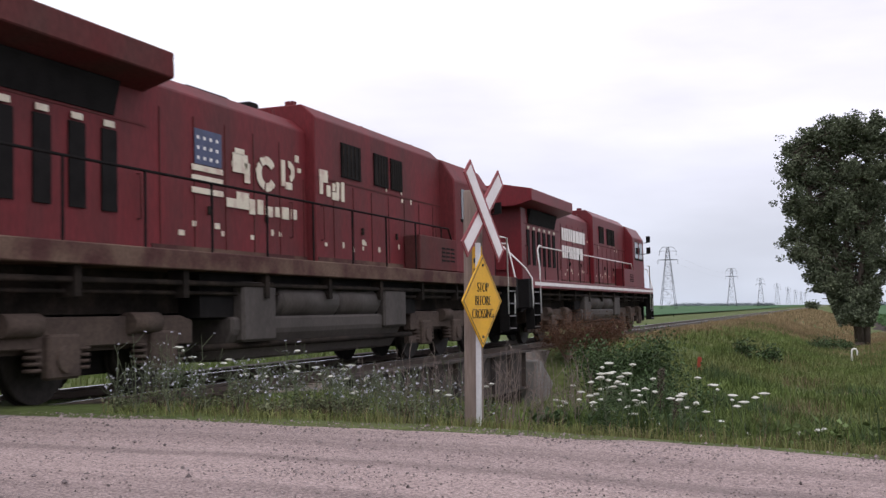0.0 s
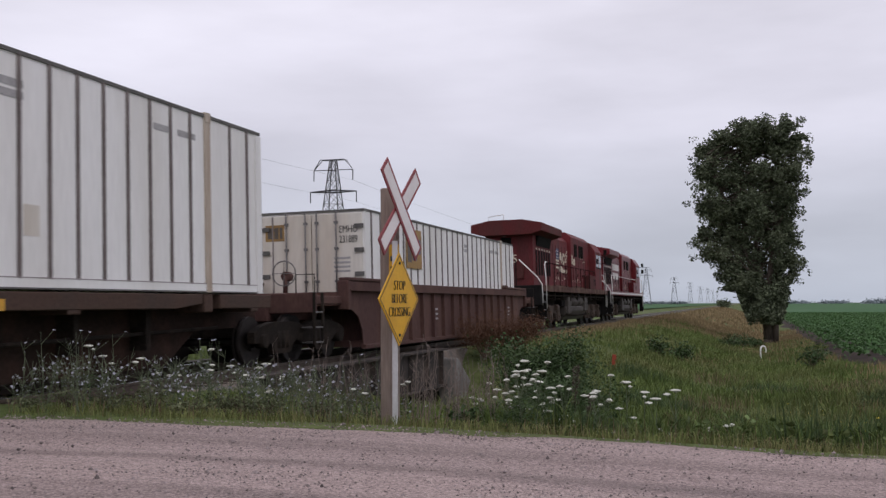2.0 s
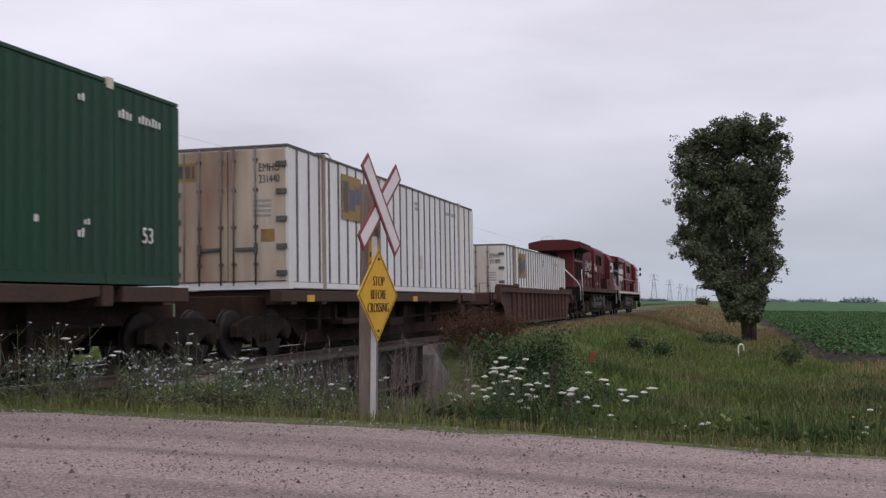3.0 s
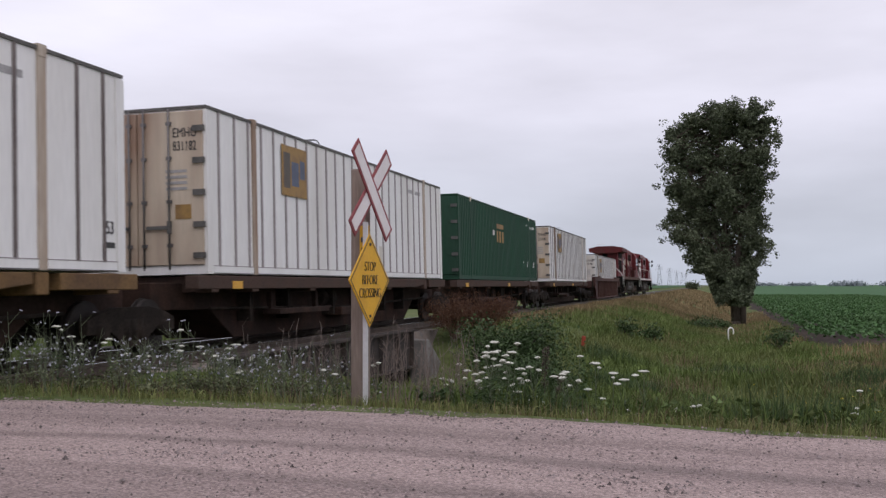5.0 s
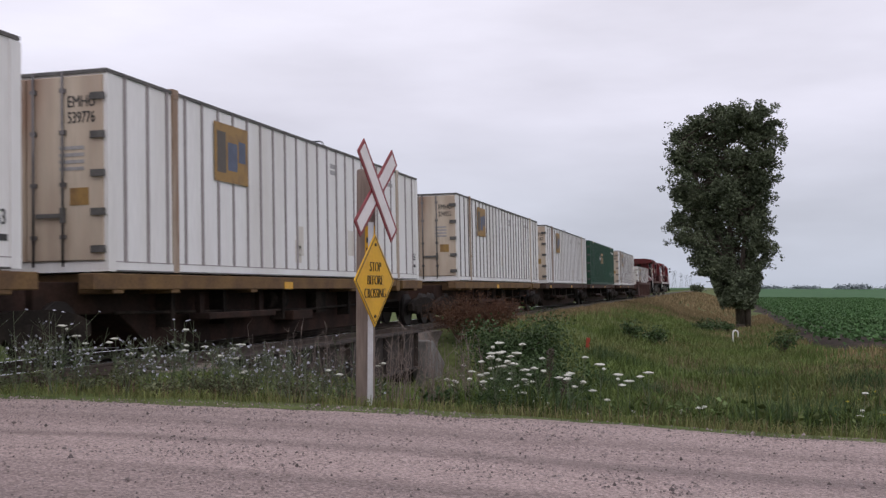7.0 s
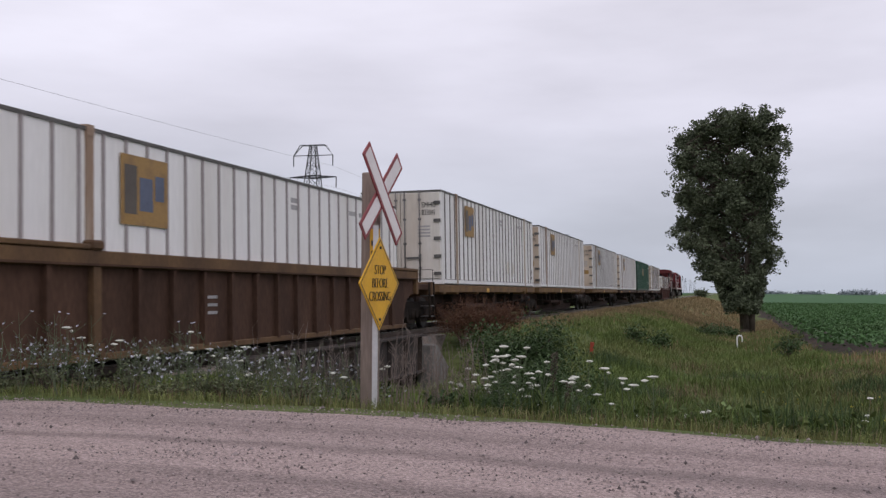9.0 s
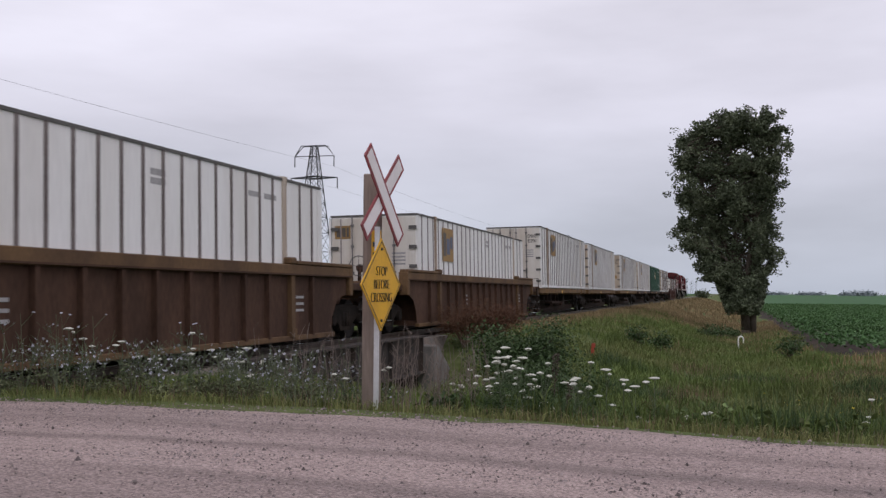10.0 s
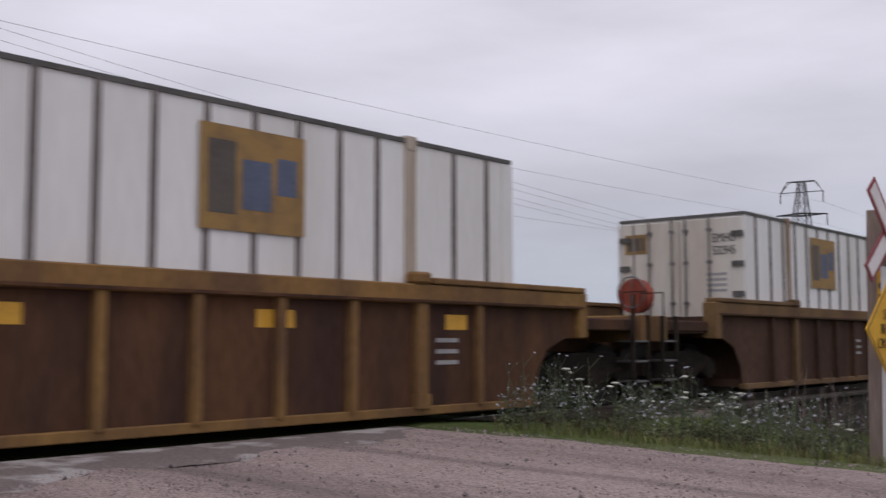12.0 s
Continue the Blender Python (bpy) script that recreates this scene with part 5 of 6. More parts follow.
blades("meadow_grass", scatter(6500, -7.5, -2.6, 10.2, 17, lambda x, y: clear_of_track(x, y) * (0.2 + 0.8 * patch(x, y, 0.8, 2.0))), 0.08, 0.22, 0.012, M["grass"], "ragged green grass by the creek")
blades("meadow_grass", scatter(76000, -7.3, 11, 15, 75, lambda x, y: far_thin(x, y) * bank(x, y) * (1 - 0.85 * dryness(x, y)) * (0.25 + 0.75 * smooth(0.3, 0.65, patch(x, y, 0.55, 8.0)))), 0.14, 0.36, 0.024, M["grass"], "green grass on the railway bank", 0.55)
blades("meadow_grass", scatter(16000, -4, 11, 18, 60, lambda x, y: far_thin(x, y) * bank(x, y) * smooth(0.5, 0.75, patch(x, y, 0.4, 3.0))), 0.2, 0.45, 0.028, M["grass_lush"], "darker tufts of grass on the bank")
blades("dry_grass", scatter(42000, -7.5, 8, 13, 95, lambda x, y: far_thin(x, y) * bank(x, y) * dryness(x, y)), 0.15, 0.38, 0.026, M["straw"], "dry straw-coloured grass on the railway bank")
blades("dry_grass", scatter(8000, -8.0, 2, 90, 260, lambda x, y: clear_of_track(x, y)), 0.25, 0.5, 0.10, M["straw"], "dry grass along the distant bank")
blades("far_grass", scatter(16000, -26, -12.6, -2, 60, lambda x, y: clear_of_track(x, y) * (0 if on_road(x, y) else 1)), 0.2, 0.5, 0.035, M["grass_lush"], "green grass beyond the track")


blades("tall_weeds", scatter(7000, -2.8, 6, 10.4, 14.5, lambda x, y: smooth(0.52, 0.68, patch(x, y, 0.75, 12.0)) * (1 if y > 10.5 else 0.3)), 0.35, 0.75, 0.011, M["weed_leaf"], "tall dark weeds standing in clumps on the verge", 0.22)


blades("tall_weeds", scatter(9000, -3.4, 7, 13.5, 30, lambda x, y: far_thin(x, y) * smooth(0.55, 0.72, patch(x, y, 0.5, 17.0))), 0.25, 0.55, 0.014, M["weed_leaf"], "dark weed clumps scattered through the bank grass", 0.4)
blades("seed_grass", scatter(8500, -1.5, 9.5, 11.5, 34, lambda x, y: bank(x, y) * smooth(0.45, 0.7, patch(x, y, 0.42, 21.0))), 0.24, 0.46, 0.010, M["seed_head"], "reddish brown seed grass scattered over the bank", 0.3)
low = np.array(scatter(12000, -2.6, 9.5, 10.3, 17, lambda x, y: bank(x, y) * smooth(0.42, 0.7, patch(x, y, 0.7, 31.0))))
low[:, 2] += RNG.uniform(0.05, 0.42, len(low)) * RNG.uniform(0.4, 1.0, len(low))
v, f = leaf_cards(low, 0.05, 0.12, np.random.default_rng(33))
soup("broadleaf_weeds", v, f, M["bank_leaf"], None, "broad-leaved green weeds mixed into the bank grass", "weeds", "stuff")


def stem_plant(name, kind, seed):
    """A wildflower: branching stem with its flower heads as parts; z = 0 is the ground."""
    rnd = random.Random(seed)
    top = new(name, bpy.data.meshes.new(name))
    bm = bmesh.new()
    heads = []
    if kind == "carrot":
        h = 0.24 + 0.48 * rnd.random()
        lean = Vector((rnd.uniform(-0.08, 0.08), rnd.uniform(-0.08, 0.08), h))
        rod(bm, (0, 0, -0.05), lean, 0.005, 4, 0.003)
        heads.append((lean, rnd.uniform(0.035, 0.058)))
        for k in range(rnd.randint(1, 2)):
            b = lean * rnd.uniform(0.45, 0.7)
            e = b + Vector((rnd.uniform(-0.14, 0.14), rnd.uniform(-0.14, 0.14), rnd.uniform(0.12, 0.26)))
            rod(bm, b, e, 0.004, 4, 0.0025)
            heads.append((e, rnd.uniform(0.022, 0.045)))
        lf = bmesh.new()
        for k in range(26):
            b = lean * rnd.uniform(0.05, 0.6)
            e = b + Vector((rnd.uniform(-0.14, 0.14), rnd.uniform(-0.14, 0.14), rnd.uniform(0.0, 0.1)))
            rod(lf, b, e, 0.005, 3, 0.001)
        tagged(part("foliage", lf, M["weed_leaf"], top), kind="stuff")
    else:
        h = 0.34 + 0.55 * rnd.random()
        for k in range(3):
            tip = Vector((rnd.uniform(-0.2, 0.2), rnd.uniform(-0.2, 0.2), h * rnd.uniform(0.75, 1.05)))
            rod(bm, (0, 0, -0.05), tip, 0.0042, 4, 0.002)
            for j in range(6):
                b = tip * rnd.uniform(0.35, 0.95)
                e = b + Vector((rnd.uniform(-0.13, 0.13), rnd.uniform(-0.13, 0.13), rnd.uniform(0.02, 0.16)))
                rod(bm, b, e, 0.0035, 3, 0.0018)
                if rnd.random() < 0.62:
                    heads.append((b.lerp(e, rnd.uniform(0.3, 1)), rnd.uniform(0.011, 0.019)))
    bm.to_mesh(top.data)
    bm.free()
    top.data.materials.append(M["stem"])
    for p, r in heads:
        bm = bmesh.new()
        if kind == "carrot":
            c0 = bm.verts.new(p + Vector((0, 0, 0.012)))
            rings = []
            for q, m in ((0.38, 8), (0.72, 8), (1.0, 8)):
                rings.append([bm.verts.new(p + Vector((math.cos(t) * q * r * rnd.uniform(0.82, 1.15), math.sin(t) * q * r * rnd.uniform(0.82, 1.15), 0.012 - 0.014 * q * q + rnd.uniform(-0.005, 0.005)))) for t in [j * math.pi / 4 for j in range(m)]])
            for j in range(8):
                k = (j + 1) % 8
                bm.faces.new((c0, rings[0][j], rings[0][k]))
                for ra, rb in zip(rings, rings[1:]):
                    bm.faces.new((ra[j], rb[j], rb[k], ra[k]))
            under = bm.verts.new(p - Vector((0, 0, 0.02)))
            for j in range(8):
                bm.faces.new((under, rings[2][(j + 1) % 8], rings[2][j]))
            part("umbel", bm, M["floret"], top, "flat white flower head")
        else:
            tilt = Vector((rnd.uniform(-0.8, 0.8), rnd.uniform(-1, 0.2), rnd.uniform(0.2, 1))).normalized()
            u = tilt.orthogonal().normalized()
            v = tilt.cross(u)
            c0 = bm.verts.new(p)
            ring = [bm.verts.new(p + (u * math.cos(t) + v * math.sin(t)) * r * (1 if j % 2 else 0.75) + tilt * r * 0.25) for j, t in enumerate([j * math.pi / 5 for j in range(10)])]
            for j in range(10):
                bm.faces.new((ring[j], ring[(j + 1) % 10], c0))
            part("flower", bm, M["chicory"], top, "pale blue flower")
    if kind == "carrot":
        tagged(top, "white wild carrot with flat flower heads on thin stems", "wildflower", "wild carrots on the verge")
    else:
        tagged(top, "straggling pale blue chicory on grey-green stems", "wildflower", "chicory on the verge")
    return top


def plant_all(name, kind, seeds, places):
    firsts = [stem_plant(name, kind, s) for s in seeds]
    for i, (x, y, sc) in enumerate(places):
        src = firsts[i % len(firsts)]
        m = pose(x, y, hgt(x, y), 0, 0, (i * 137) % 360)
        if i < len(firsts):
            src.matrix_world = m
        else:
            copy_thing(src, m)


rp = random.Random(11)
carrots = []
while len(carrots) < 40:      # the thick drift beside the creek
    az, r = radians(rp.gauss(10.4, 2.3)), rp.uniform(10.0, 12.4)
    if 4.0 < math.degrees(az) < 14.0:
        carrots.append((-r * math.sin(az), r * math.cos(az), 1))
for k in range(19):
    carrots.append((rp.uniform(-1.9, 2.2), rp.uniform(10.2, 13.2), 1))
for k in range(12):
    carrots.append((rp.uniform(-7.0, -3.4), rp.uniform(10.0, 11.3), 1))
plant_all("wild_carrot", "carrot", range(21, 29), carrots)
chic = [(rp.uniform(-7.6, -3.5), rp.uniform(9.6, 11.2), 1) for k in range(66)]
plant_all("chicory_plant", "chicory", range(41, 49), chic)


def twig_clump(name, x, y, n, h, spread, material, label):
    rnd = random.Random(int(x * 100) % 997)
    bm = bmesh.new()
    for k in range(n):
        a = Vector((rnd.uniform(-spread, spread), rnd.uniform(-spread * 0.6, spread * 0.6), -0.05))
        b = a + Vector((rnd.uniform(-0.15, 0.15), rnd.uniform(-0.15, 0.15), h * rnd.uniform(0.6, 1.1)))
        rod(bm, a, b, 0.0045, 4, 0.002)
        for j in range(4):
            c = a.lerp(b, rnd.uniform(0.4, 1))
            rod(bm, c, c + Vector((rnd.uniform(-0.1, 0.1), rnd.uniform(-0.1, 0.1), rnd.uniform(0.03, 0.15))), 0.003, 3, 0.0015)
    ob = tagged(part(name, bm, material), label, "dry weeds")
    ob.location = (x, y, hgt(x, y))


for x, y in ((-3.0, 10.5), (-2.8, 10.9), (-3.4, 10.8), (-2.55, 10.7), (-4.1, 11.0), (-4.7, 11.1)):
    twig_clump("dry_weed", x, y, 20, 0.9, 0.25, M["grey_twig"], "clump of bare greyish brown weed stems")


def shrub(name, x, y, w, h, n, size, material, label, category="shrub", sink=0.0, seed=1):
    rng = np.random.default_rng(seed)
    rnd = random.Random(seed)
    z = hgt(x, y)
    top = tagged(new(name), label, category)
    top.location = (x, y, z - sink)
    bm = bmesh.new()
    tips = []
    for k in range(16):
        a, t = rnd.uniform(0, 6.283), rnd.uniform(0.15, 1) ** 0.6
        e = Vector((math.cos(a) * w * 0.5 * t, math.sin(a) * w * 0.4 * t, h * rnd.uniform(0.5, 1.0) * (1.05 - 0.45 * t)))
        rod(bm, (0, 0, -0.1), e * 0.5 + Vector((0, 0, h * 0.08)), 0.02 * h, 5, 0.01 * h)
        rod(bm, e * 0.5 + Vector((0, 0, h * 0.08)), e, 0.01 * h, 4, 0.003)
        tips += [e, e * 0.72, e * 0.5 + Vector((0, 0, 0.1 * h))]
    tagged(part("branchwork", bm, M["bark"] if material != M["rust_leaf"] else M["dry_stem"], top), kind="stuff")
    cs = []
    per = n // len(tips)
    for e in tips:
        cs.append(rng.normal(size=(per, 3)) * np.array([w * 0.11, w * 0.11, h * 0.10]) + np.array(e))
    v, f = leaf_cards(np.concatenate(cs), size * 0.7, size * 1.4, rng)
    soup("foliage", v, f, material, top, "", "", "stuff")
    return top


shrub("dead_shrub", -7.35, 30.4, 1.7, 1.45, 12000, 0.032, M["rust_leaf"], "rusty brown dead shrub beside the bridge", seed=3)
shrub("dead_shrub", -6.5, 30.8, 1.9, 1.30, 11000, 0.032, M["rust_leaf"], "rusty brown dead shrub beside the bridge", seed=4)
shrub("green_bush", -3.8, 19.8, 1.9, 1.55, 9000, 0.055, M["weed_leaf"], "dense dark green bush on the creek bank", sink=0.0, seed=5)
shrub("green_bush", -2.75, 17.0, 1.7, 1.05, 7000, 0.05, M["weed_leaf"], "low dark green bush on the creek bank", seed=6)
for k, (az, r, w, h) in enumerate(((9.6, 12.2, 1.0, 0.7), (11.3, 12.6, 1.0, 0.75), (8.3, 12.8, 0.9, 0.6), (12.6, 11.6, 0.8, 0.55), (7.0, 12.4, 0.9, 0.55), (10.4, 11.2, 0.8, 0.45), (6.0, 13.2, 1.1, 0.6), (4.6, 13.0, 0.9, 0.45), (2.5, 12.6, 0.9, 0.4), (13.4, 11.0, 0.7, 0.4), (9.0, 14.0, 1.2, 0.8), (10.2, 13.4, 1.1, 0.85), (7.6, 13.6, 1.1, 0.8), (11.8, 13.6, 1.0, 0.7), (8.4, 11.4, 0.8, 0.5), (3.4, 12.0, 0.8, 0.5), (0.6, 11.8, 0.9, 0.5), (-0.9, 12.2, 0.8, 0.42), (-3.6, 12.4, 1.0, 0.4), (-12.8, 12.0, 0.9, 0.5), (-14.5, 12.6, 0.8, 0.45))):
    shrub("leafy_weed", -r * math.sin(radians(az)), r * math.cos(radians(az)), w, h, 1500, 0.07, M["weed_leaf"], "leafy dark green weeds among the flowers", "weeds", seed=20 + k)
for k, (az, r, w, h) in enumerate(((4.6, 38, 1.0, 0.8), (3.4, 40, 1.1, 0.85), (-3.0, 42, 1.3, 1.15), (0.4, 60, 1.2, 0.9), (-0.3, 63, 1.0, 0.8), (1.0, 58, 1.2, 0.9))):
    shrub("small_shrub", -r * math.sin(radians(az)), r * math.cos(radians(az)), w, h, 500, 0.10, M["weed_leaf"], "small dark shrub in the bank grass", seed=40 + k)
shrub("trackside_bush", -5.4, 250, 3.2, 2.5, 900, 0.4, M["leaf"], "dark round bush far along the track", seed=60)


for k in range(10):
    shrub("weed_clump", -7.3 + k * 0.40 + 0.2 * math.sin(k * 5.1), 9.75 + 0.55 * abs(math.sin(k * 2.3)), 0.55, 0.22 + 0.20 * abs(math.sin(k * 1.7)) ** 2, 300, 0.032, M["grey_leaf"], "low grey-green weeds at the gravel edge", "weeds", seed=80 + k)


def dock_stalk(x, y, h):
    bm = bmesh.new()
    rod(bm, (0, 0, -0.1), (0.05, 0, h), 0.012, 5, 0.006)
    rnd = random.Random(int(h * 1000))
    for k in range(60):
        z = h * rnd.uniform(0.55, 1.05)
        a = rnd.uniform(0, 6.283)
        p = Vector((0.05 * z / h + math.cos(a) * 0.03, math.sin(a) * 0.03, z))
        rod(bm, p, p + Vector((math.cos(a) * 0.03, math.sin(a) * 0.03, 0.03)), 0.014, 4, 0.004)
    ob = tagged(part("dock_stalk", bm, M["bark"]), "dark brown seeded dock stalk", "weed")
    ob.location = (x, y, hgt(x, y))


dock_stalk(-2.45, 15.5, 1.15)
dock_stalk(-2.2, 15.2, 0.8)
v, f = leaf_cards([(x, y, z + RNG.uniform(0.35, 0.6)) for x, y, z in scatter(90, 0.5, 6.5, 11.5, 22)], 0.03, 0.06, RNG)
soup("yellow_flowers", v, f, M["yellow_petal"], None, "scattered small yellow flowers in the grass", "wildflowers", "stuff")


# ---- the tall cottonwood ----
def cottonwood():
    bx0, by0 = 1.16, 70.0
    rnd = random.Random(9)
    rng = np.random.default_rng(9)
    top = tagged(new("tree"), "tall ragged cottonwood tree with a dark top-heavy crown", "tree")
    top.location = (bx0, by0, hgt(bx0, by0) - 0.05)
    bm = bmesh.new()
    rod(bm, (0, 0, -0.3), (0, 0, 0.4), 0.40, 12, 0.29)
    rod(bm, (0.35, 0.1, -0.3), (0.45, 0.1, 2.8), 0.27, 10, 0.2)
    rod(bm, (0.45, 0.1, 2.8), (0.8, 0.0, 6.5), 0.2, 9, 0.1)
    rod(bm, (0, 0, 0.4), (-0.15, 0, 2.6), 0.29, 12, 0.25)
    leaders = [((-0.2, 0, 2.5), (-0.7, 0.2, 7.0), (-1.0, 0.3, 13.2)), ((-0.1, 0.1, 2.4), (0.5, -0.2, 7.0), (0.9, 0.1, 12.9)), ((-0.2, 0, 3.0), (-1.9, 0.1, 7.5), (-3.6, -0.2, 12.0))]
    spots = []
    for ld in leaders:
        r = 0.26
        for a, b in zip(ld, ld[1:]):
            rod(bm, a, b, r, 9, r * 0.55)
            r *= 0.55

    def reach(z):
        # how far the crown spreads to either side at that height
        return (float(np.interp(z, (1, 2.5, 3.6, 5, 6, 6.5, 7.2, 8, 8.8, 9.9, 11.9, 13.0, 13.6, 14.2), (-0.5, -1.7, -2.4, -2.6, -3.9, -4.3, -3.8, -3.4, -4.1, -4.1, -4.5, -3.5, -2.0, -1.0))),
                float(np.interp(z, (1, 1.8, 3.6, 5.4, 6.9, 8.4, 9.9, 11.9, 13, 14.2), (0.2, 0.7, 1.1, 1.8, 1.4, 1.25, 1.9, 2.55, 2.2, 0.9))))

    for k in range(250):
        ld = rnd.choice(leaders)
        z = 1.4 + 12.5 * rnd.random() ** 0.9
        zz = max(2.6, z - rnd.uniform(0.8, 2.2))
        a, b = (ld[0], ld[1]) if zz < ld[1][2] else (ld[1], ld[2])
        t = min(1, max(0, (zz - a[2]) / (b[2] - a[2])))
        base = Vector(a).lerp(Vector(b), t)
        lo, hi = reach(z)
        lo, hi = lo - 0.2 * rnd.random(), hi + 0.2 * rnd.random()
        x = lo + (hi - lo) * (rnd.random() if rnd.random() < 0.55 else rnd.choice((0.03, 0.97, 0.1, 0.9)))
        y = rnd.uniform(-1, 1) * 2.2 * math.sqrt(max(0.1, 1 - ((2 * (x - lo) / (hi - lo)) - 1) ** 2))
        if z > 12.9 and -3.0 < x < -2.3:
            z -= rnd.uniform(0.4, 0.8)
        tip = Vector((x, y, z))
        mid = base.lerp(tip, 0.55) + Vector((0, 0, 0.15))
        rod(bm, base, mid, 0.07, 5, 0.045)
        rod(bm, mid, tip, 0.045, 5, 0.012)
        spots += [(tip, 0.50), (tip + Vector((rnd.uniform(-0.6, 0.6), rnd.uniform(-0.6, 0.6), rnd.uniform(-0.5, 0.45))), 0.42),
                  (mid.lerp(tip, 0.5), 0.55), (mid, 0.55), (tip + Vector((rnd.uniform(-0.9, 0.9), rnd.uniform(-0.9, 0.9), rnd.uniform(-0.7, 0.6))), 0.30)]
    part("trunk", bm, M["bark"], top, "grey furrowed trunk and limbs")
    cs = []
    for p, r in spots:
        n = int(120 * (r / 0.5) ** 2)
        q = rng.normal(size=(n, 3))
        q *= np.minimum(1.0, 1.7 / np.linalg.norm(q, axis=1))[:, None]
        cs.append(q * np.array([r * 0.56, r * 0.56, r * 0.46]) + np.array(p))
    c = np.concatenate(cs)
    c = c[c[:, 2] > 1.35]
    c = c[(c[:, 2] > 3.4) | (np.abs(c[:, 0] + 0.2) < 0.5 + 0.35 * c[:, 2])]
    # gaps of sky, more of them towards the outside
    mid = np.array([-0.9, 0.0])
    out = np.abs(c[:, 0] - mid[0]) / 3.4
    keep = np.array([noise.noise((p[0] * 1.25, p[1] * 1.25, p[2] * 1.25)) > -0.56 + 0.42 * min(1.2, o) + 0.10 * max(0, p[2] - 10) / 4 for p, o in zip(c, out)])
    c = c[keep]
    v, f = leaf_cards(c, 0.11, 0.21, rng)
    soup("crown", v, f, M["leaf"], top, "dark glossy leaves with gaps of sky")


cottonwood()


# ---- soybean rows ----
def crop_rows():
    pts = []
    rng = np.random.default_rng(3)
    for i in range(58):
        x = 4.05 + i * 0.76
        far = 210 if i < 30 else 150
        near = 43 - 0.10 * i
        n = int((far - near) / 0.12)
        y = np.linspace(near, far, n) + rng.uniform(-0.1, 0.1, n)
        keep = rng.random(n) < np.clip(60.0 / y, 0.3, 1)
        y = y[keep]
        n = len(y)
        for rep in range(3):
            dx = rng.normal(0, 0.13, n)
            pts.append(np.stack([x + dx, y + rng.uniform(-0.1, 0.1, n), -0.98 + rng.uniform(0.22, 0.36, n) - 2.2 * dx * dx], 1))
    c = np.concatenate(pts)
    v, f = leaf_cards(c, 0.13, 0.24, rng, 0.5)
    soup("soybean_rows", v, f, M["crop_leaf"], None, "long even rows of green soybean plants", "crop", "stuff")


crop_rows()
sx = axis_steps([(2.9, 48, 1.5)])
sy = axis_steps([(40.5, 60, 2), (60, 230, 10)])
sheet("bare_soil", sx, sy, lambda x, y: -1.02 + 0.05 * noise.noise((x, y * 0.5, 2.0)) - (0.35 * smooth(3.6, 2.9, x)), M["soil"], "strip of bare dark soil beside the crop", "soil")


# ---- markers on the bank ----
def marker_stake(az, r):
    x, y = -r * math.sin(radians(az)), r * math.cos(radians(az))
    bm = bmesh.new()
    box(bm, -0.055, 0.055, -0.02, 0.02, -0.5, 0.24, 0.01)
    ob = tagged(part("marker_stake", bm, M["orange"]), "short orange marker post in the grass", "marker post")
    ob.location = (x, y, hgt(x, y) + 0.18)
    ob.rotation_euler = (0, 0.08, 0)


def pipe_arch(az, r):
    x, y = -r * math.sin(radians(az)), r * math.cos(radians(az))
    bm = bmesh.new()
    pts = [(-0.15, 0, -0.5), (-0.15, 0, 0.30)] + [(-0.15 * math.cos(a), 0, 0.30 + 0.17 * math.sin(a)) for a in [k * math.pi / 8 for k in range(1, 8)]] + [(0.15, 0, 0.30), (0.15, 0, 0.12)]
    tube(bm, pts, 0.038, 10)
    bm.transform(Matrix.Diagonal((0.85, 0.85, 0.85, 1)))
    ob = tagged(part("vent_pipe", bm, M["pipe_white"]), "white bent vent pipe standing in the grass", "pipe")
    ob.location = (x, y, hgt(x, y) + 0.25)
    ob.rotation_euler = (0, 0, 0.5)


marker_stake(6.85, 30.5)
pipe_arch(-0.68, 50.0)


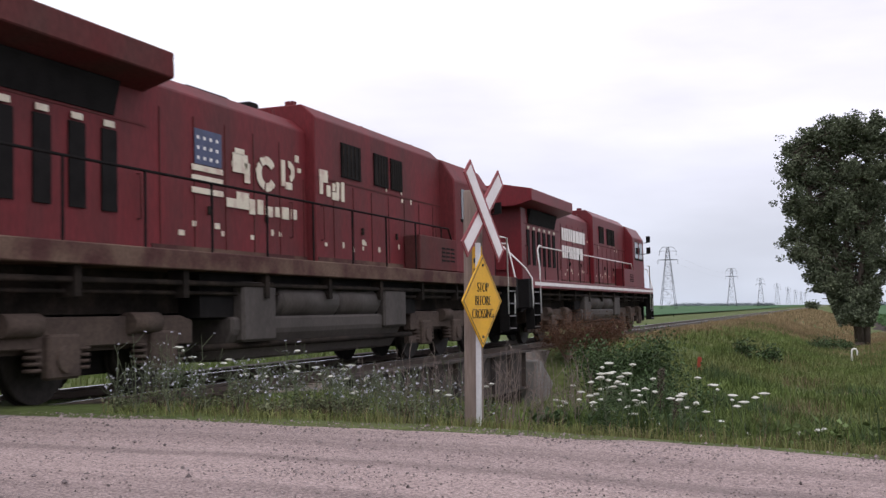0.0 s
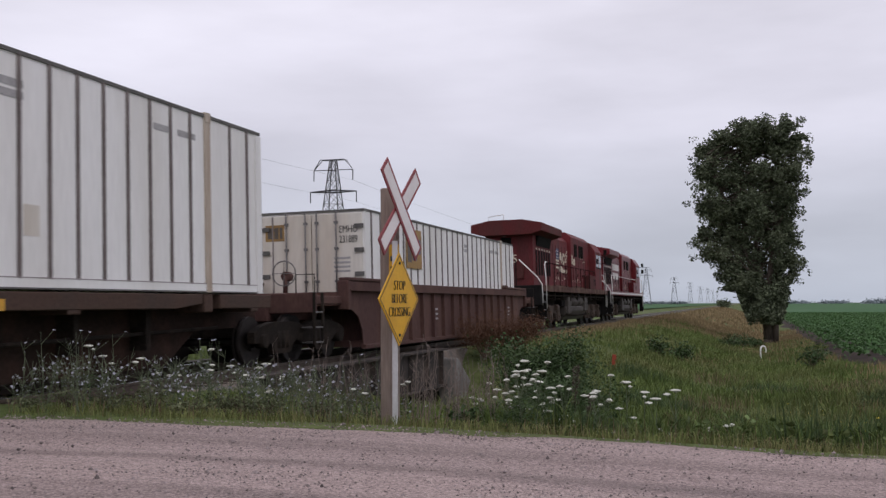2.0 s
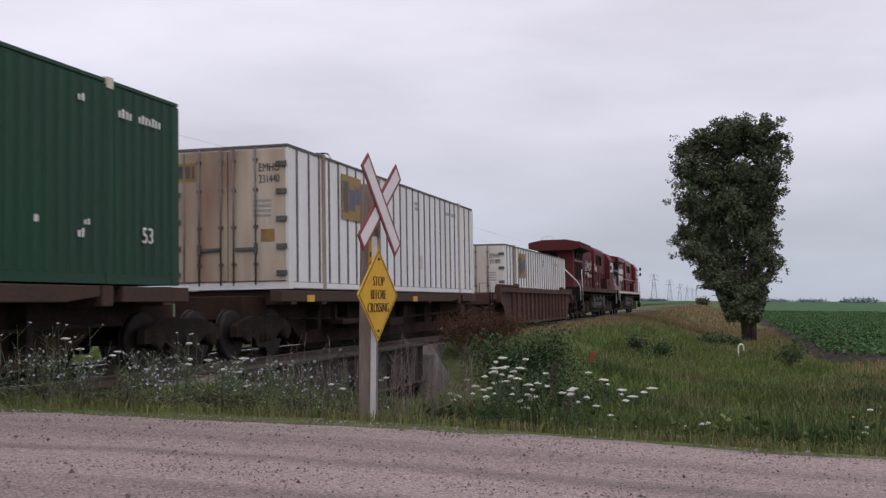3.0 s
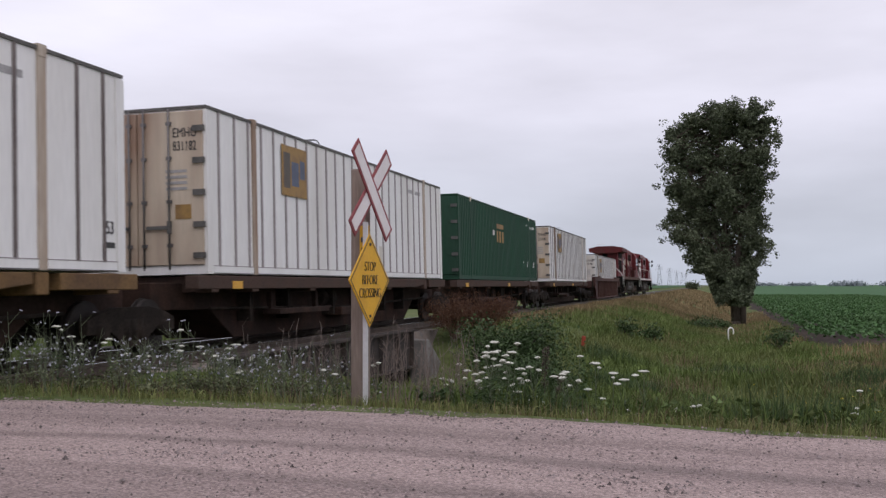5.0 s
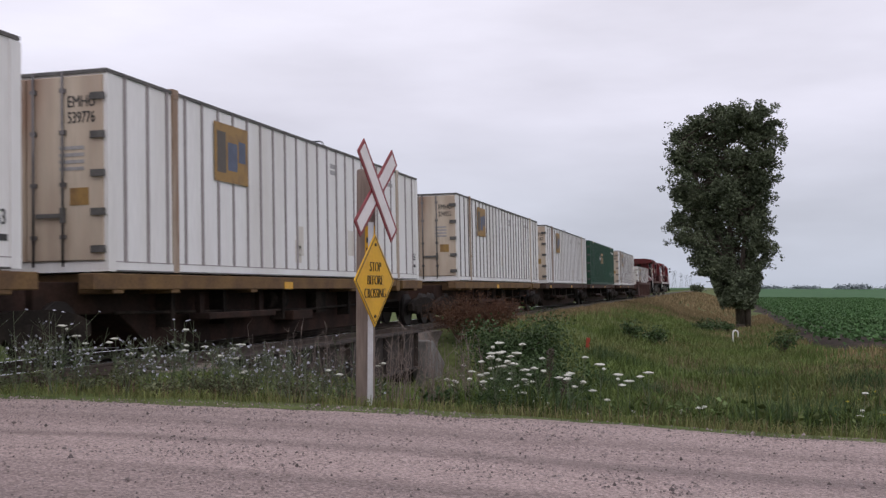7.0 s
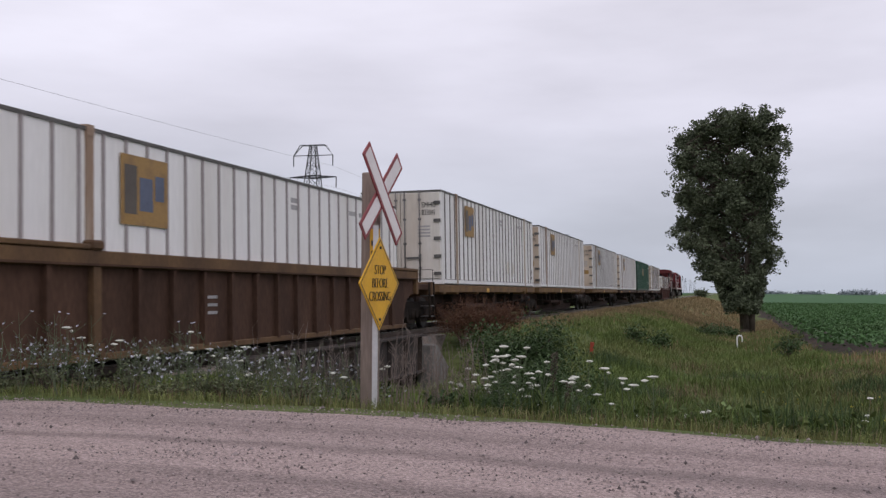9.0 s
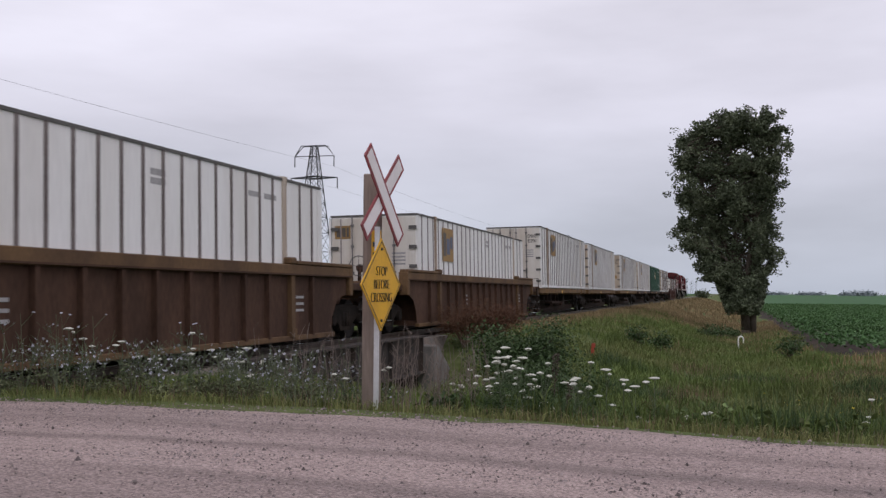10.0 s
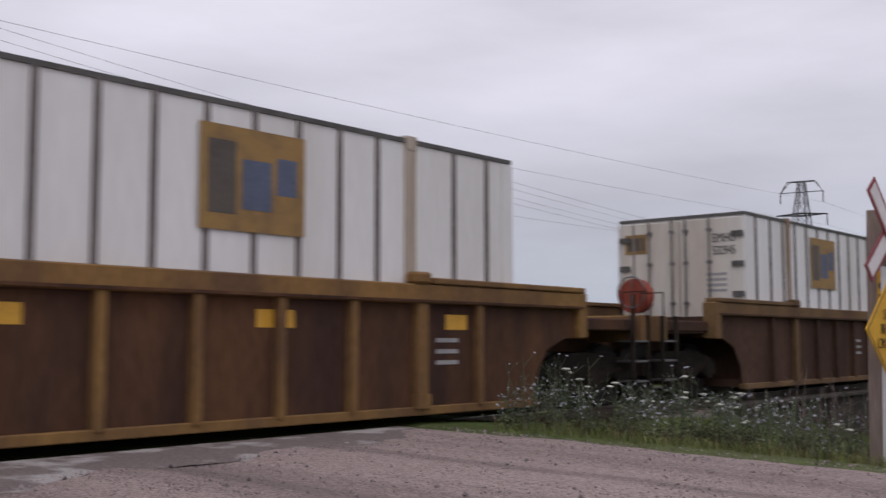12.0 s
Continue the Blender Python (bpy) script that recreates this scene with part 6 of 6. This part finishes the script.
# ---- power line ----
def tower():
    top = tagged(new("transmission_tower"), "grey steel lattice transmission tower with two crossarms", "transmission tower", "towers of the power line")
    H = 28.3

    def half(z):
        return 0.5 + (H - z) * 0.105

    bm = bmesh.new()
    lv = [-1.2, 4.5, 8.5, 12, 15, 17.5, 20, 22.4, 24.4, 26.2, H]
    cs = ((1, 1), (1, -1), (-1, -1), (-1, 1))
    for a, b in zip(lv, lv[1:]):
        for i, (sx_, sy_) in enumerate(cs):
            ha, hb = half(a), half(b)
            p, q = Vector((sx_ * ha, sy_ * ha, a)), Vector((sx_ * hb, sy_ * hb, b))
            rod(bm, p, q, 0.10, 4)
            tx, ty = cs[(i + 1) % 4]
            p2, q2 = Vector((tx * ha, ty * ha, a)), Vector((tx * hb, ty * hb, b))
            rod(bm, p, q2, 0.05, 4)
            rod(bm, p2, q, 0.05, 4)
            rod(bm, q, q2, 0.05, 4)
    part("mast", bm, M["lattice"], top, "tapered lattice mast")
    for z, w, up in ((26.4, 3.9, 1.9), (22.3, 4.6, 0.0)):
        bm = bmesh.new()
        for sy_ in (-0.55, 0.55):
            if up:
                tube(bm, [(-w, 0, z), (-w * 0.62, sy_, z + up), (w * 0.62, sy_, z + up), (w, 0, z), (-w, 0, z)], 0.09, 4)
            else:
                tube(bm, [(-w, 0, z), (0, sy_, z + 0.3), (w, 0, z)], 0.13, 4)
                tube(bm, [(-w, 0, z), (0, sy_, z - 0.2), (w, 0, z)], 0.10, 4)
        part("crossarm", bm, M["lattice"], top, "steel crossarm")
        for sx_ in (-1, 1):
            bm = bmesh.new()
            rod(bm, (sx_ * w, 0, z), (sx_ * w, 0, z - 2.0), 0.10, 6)
            part("insulator", bm, M["black"], top, "dark insulator string")
    return top


LINE_X = -74.5
TOWERS = [188 + 322 * k for k in range(-1, 9)]
first = tower()
first.location = (LINE_X, TOWERS[0], -0.1)
for y in TOWERS[1:]:
    copy_thing(first, pose(LINE_X, y, -0.1))


def wire(name, a, b, sag, r, label):
    bm = bmesh.new()
    pts = [Vector(a).lerp(Vector(b), t / 24) - Vector((0, 0, sag * 4 * (t / 24) * (1 - t / 24))) for t in range(25)]
    tube(bm, pts, r, 4)
    return tagged(part(name, bm, M["wire"]), label, "wire", "wires of the power line")


for ya, yb in zip(TOWERS[:3], TOWERS[1:4]):
    for dx, z, sag in ((3.9, 24.3, 2.5), (4.6, 20.2, 1.8)):
        wire("power_wire", (LINE_X + dx, ya, z), (LINE_X + dx, yb, z), sag, 0.018, "thin sagging overhead power wire")


def utility_pole(top_z):
    top = tagged(new("utility_pole"), "wooden utility pole with a crossarm", "utility pole", "poles beside the railway")
    bm = bmesh.new()
    rod(bm, (0, 0, -0.5), (0, 0, top_z + 1.2), 0.16, 8, 0.11)
    part("pole", bm, M["bark"], top)
    bx("crossarm", (-2.5, 2.5, -0.06, 0.06, top_z - 0.15, top_z), M["bark"], top)
    for sx_ in (-1, 1):
        bm = bmesh.new()
        rod(bm, (sx_ * 0.08, -0.1, top_z - 0.9), (sx_ * 0.9, -0.08, top_z - 0.12), 0.025, 5)
        part("arm_brace", bm, M["lattice"], top)
        for x in (0.5, 0.95, 1.5, 1.95, 2.4):
            bm = bmesh.new()
            rod(bm, (sx_ * x, 0, top_z), (sx_ * x, 0, top_z + 0.18), 0.05, 6)
            part("insulator", bm, M["lattice"], top)
    return top


POLE_X = -41.0
POLES = ((14.0, 13.6), (77.3, 9.8), (135.0, 9.6))   # place along the line and height of the crossarm
for y, h in POLES:
    utility_pole(h).location = (POLE_X, y, -1.2)
for (ya, ha), (yb, hb) in zip(POLES, POLES[1:]):
    for dx in (-2.4, -0.95, 0.95, 2.4):
        wire("line_wire", (POLE_X + dx, ya, ha - 1.02), (POLE_X + dx, yb, hb - 1.02), 0.3, 0.009, "thin sagging utility pole wire")
wire("line_wire", (POLE_X + 0.16, POLES[0][0], 8.5), (POLE_X + 0.16, POLES[1][0], 8.45), 0.15, 0.009, "thin low wire below the crossarms")


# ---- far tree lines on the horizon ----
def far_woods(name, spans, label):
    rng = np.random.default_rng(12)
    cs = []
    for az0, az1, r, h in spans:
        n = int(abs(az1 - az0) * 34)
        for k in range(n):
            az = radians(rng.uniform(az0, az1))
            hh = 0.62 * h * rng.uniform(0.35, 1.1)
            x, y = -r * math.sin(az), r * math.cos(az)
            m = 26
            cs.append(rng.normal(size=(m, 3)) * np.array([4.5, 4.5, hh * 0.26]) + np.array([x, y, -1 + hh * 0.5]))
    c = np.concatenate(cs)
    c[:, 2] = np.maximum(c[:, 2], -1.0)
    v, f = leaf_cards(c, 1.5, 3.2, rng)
    soup(name, v, f, M["hazed_tree"], None, label, "trees", "stuff")


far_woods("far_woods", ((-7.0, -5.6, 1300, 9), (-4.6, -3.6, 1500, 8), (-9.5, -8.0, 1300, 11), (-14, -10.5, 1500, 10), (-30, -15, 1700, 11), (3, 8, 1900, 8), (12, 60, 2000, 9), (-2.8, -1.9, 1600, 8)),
          "far horizon tree lines with haze tinted into their colour")

# ---- loose stones on the road ----
def stones():
    rng = np.random.default_rng(2)
    n = 62000
    x = rng.uniform(-8, 4.5, n)
    y = 3.6 + 5.6 * rng.random(n)
    lane = np.exp(-((y - 6.4) / 0.25) ** 2) + np.exp(-((y - 8.7) / 0.45) ** 2) + np.exp(-((y - 4.4) / 0.3) ** 2)
    keep = rng.random(n) < 0.12 + 0.62 * np.minimum(1, lane) * (0.55 + 0.45 * np.sin(x * 1.7 + 3 * np.sin(y * 2.1)))
    x, y = x[keep], y[keep]
    n = len(x)
    s = rng.uniform(0.004, 0.012, n) * (1 + 1.1 * (rng.random(n) < 0.05))
    base = np.array([(1, 0, 0), (0, 1, 0), (-1, 0, 0), (0, -1, 0), (0, 0, 0.8), (0, 0, -0.5)], float)
    a = rng.uniform(0, 6.283, n)
    v = []
    f = []
    tri = ((0, 1, 4), (1, 2, 4), (2, 3, 4), (3, 0, 4), (1, 0, 5), (2, 1, 5), (3, 2, 5), (0, 3, 5))
    for i in range(n):
        c, sn = math.cos(a[i]), math.sin(a[i])
        q = base * rng.uniform(0.6, 1.25, (6, 1)) * s[i]
        z = road_z(x[i]) + 0.02
        v += [(x[i] + c * p[0] - sn * p[1], y[i] + sn * p[0] + c * p[1], z + p[2]) for p in q]
        f += [tuple(6 * i + k for k in t) for t in tri]
    soup("loose_stones", v, f, M["stone"], None, "loose pale and dark gravel stones on the road", "gravel", "stuff")


stones()

# ties, nearest as single pieces
tie_mesh = bmesh.new()
box(tie_mesh, -1.3, 1.3, -0.11, 0.11, -0.34, -0.165, 0.01)
tie_mesh = mesh_of("tie", tie_mesh, M["tie"])
for k in range(150):
    y = -10 + k * 0.56
    if -2.8 < y < 8.8:
        continue
    t = part("tie", tie_mesh, None, track)
    t.location = (TRACK_X + 0.03 * math.sin(k * 7.3), y, 0.02)


motions()
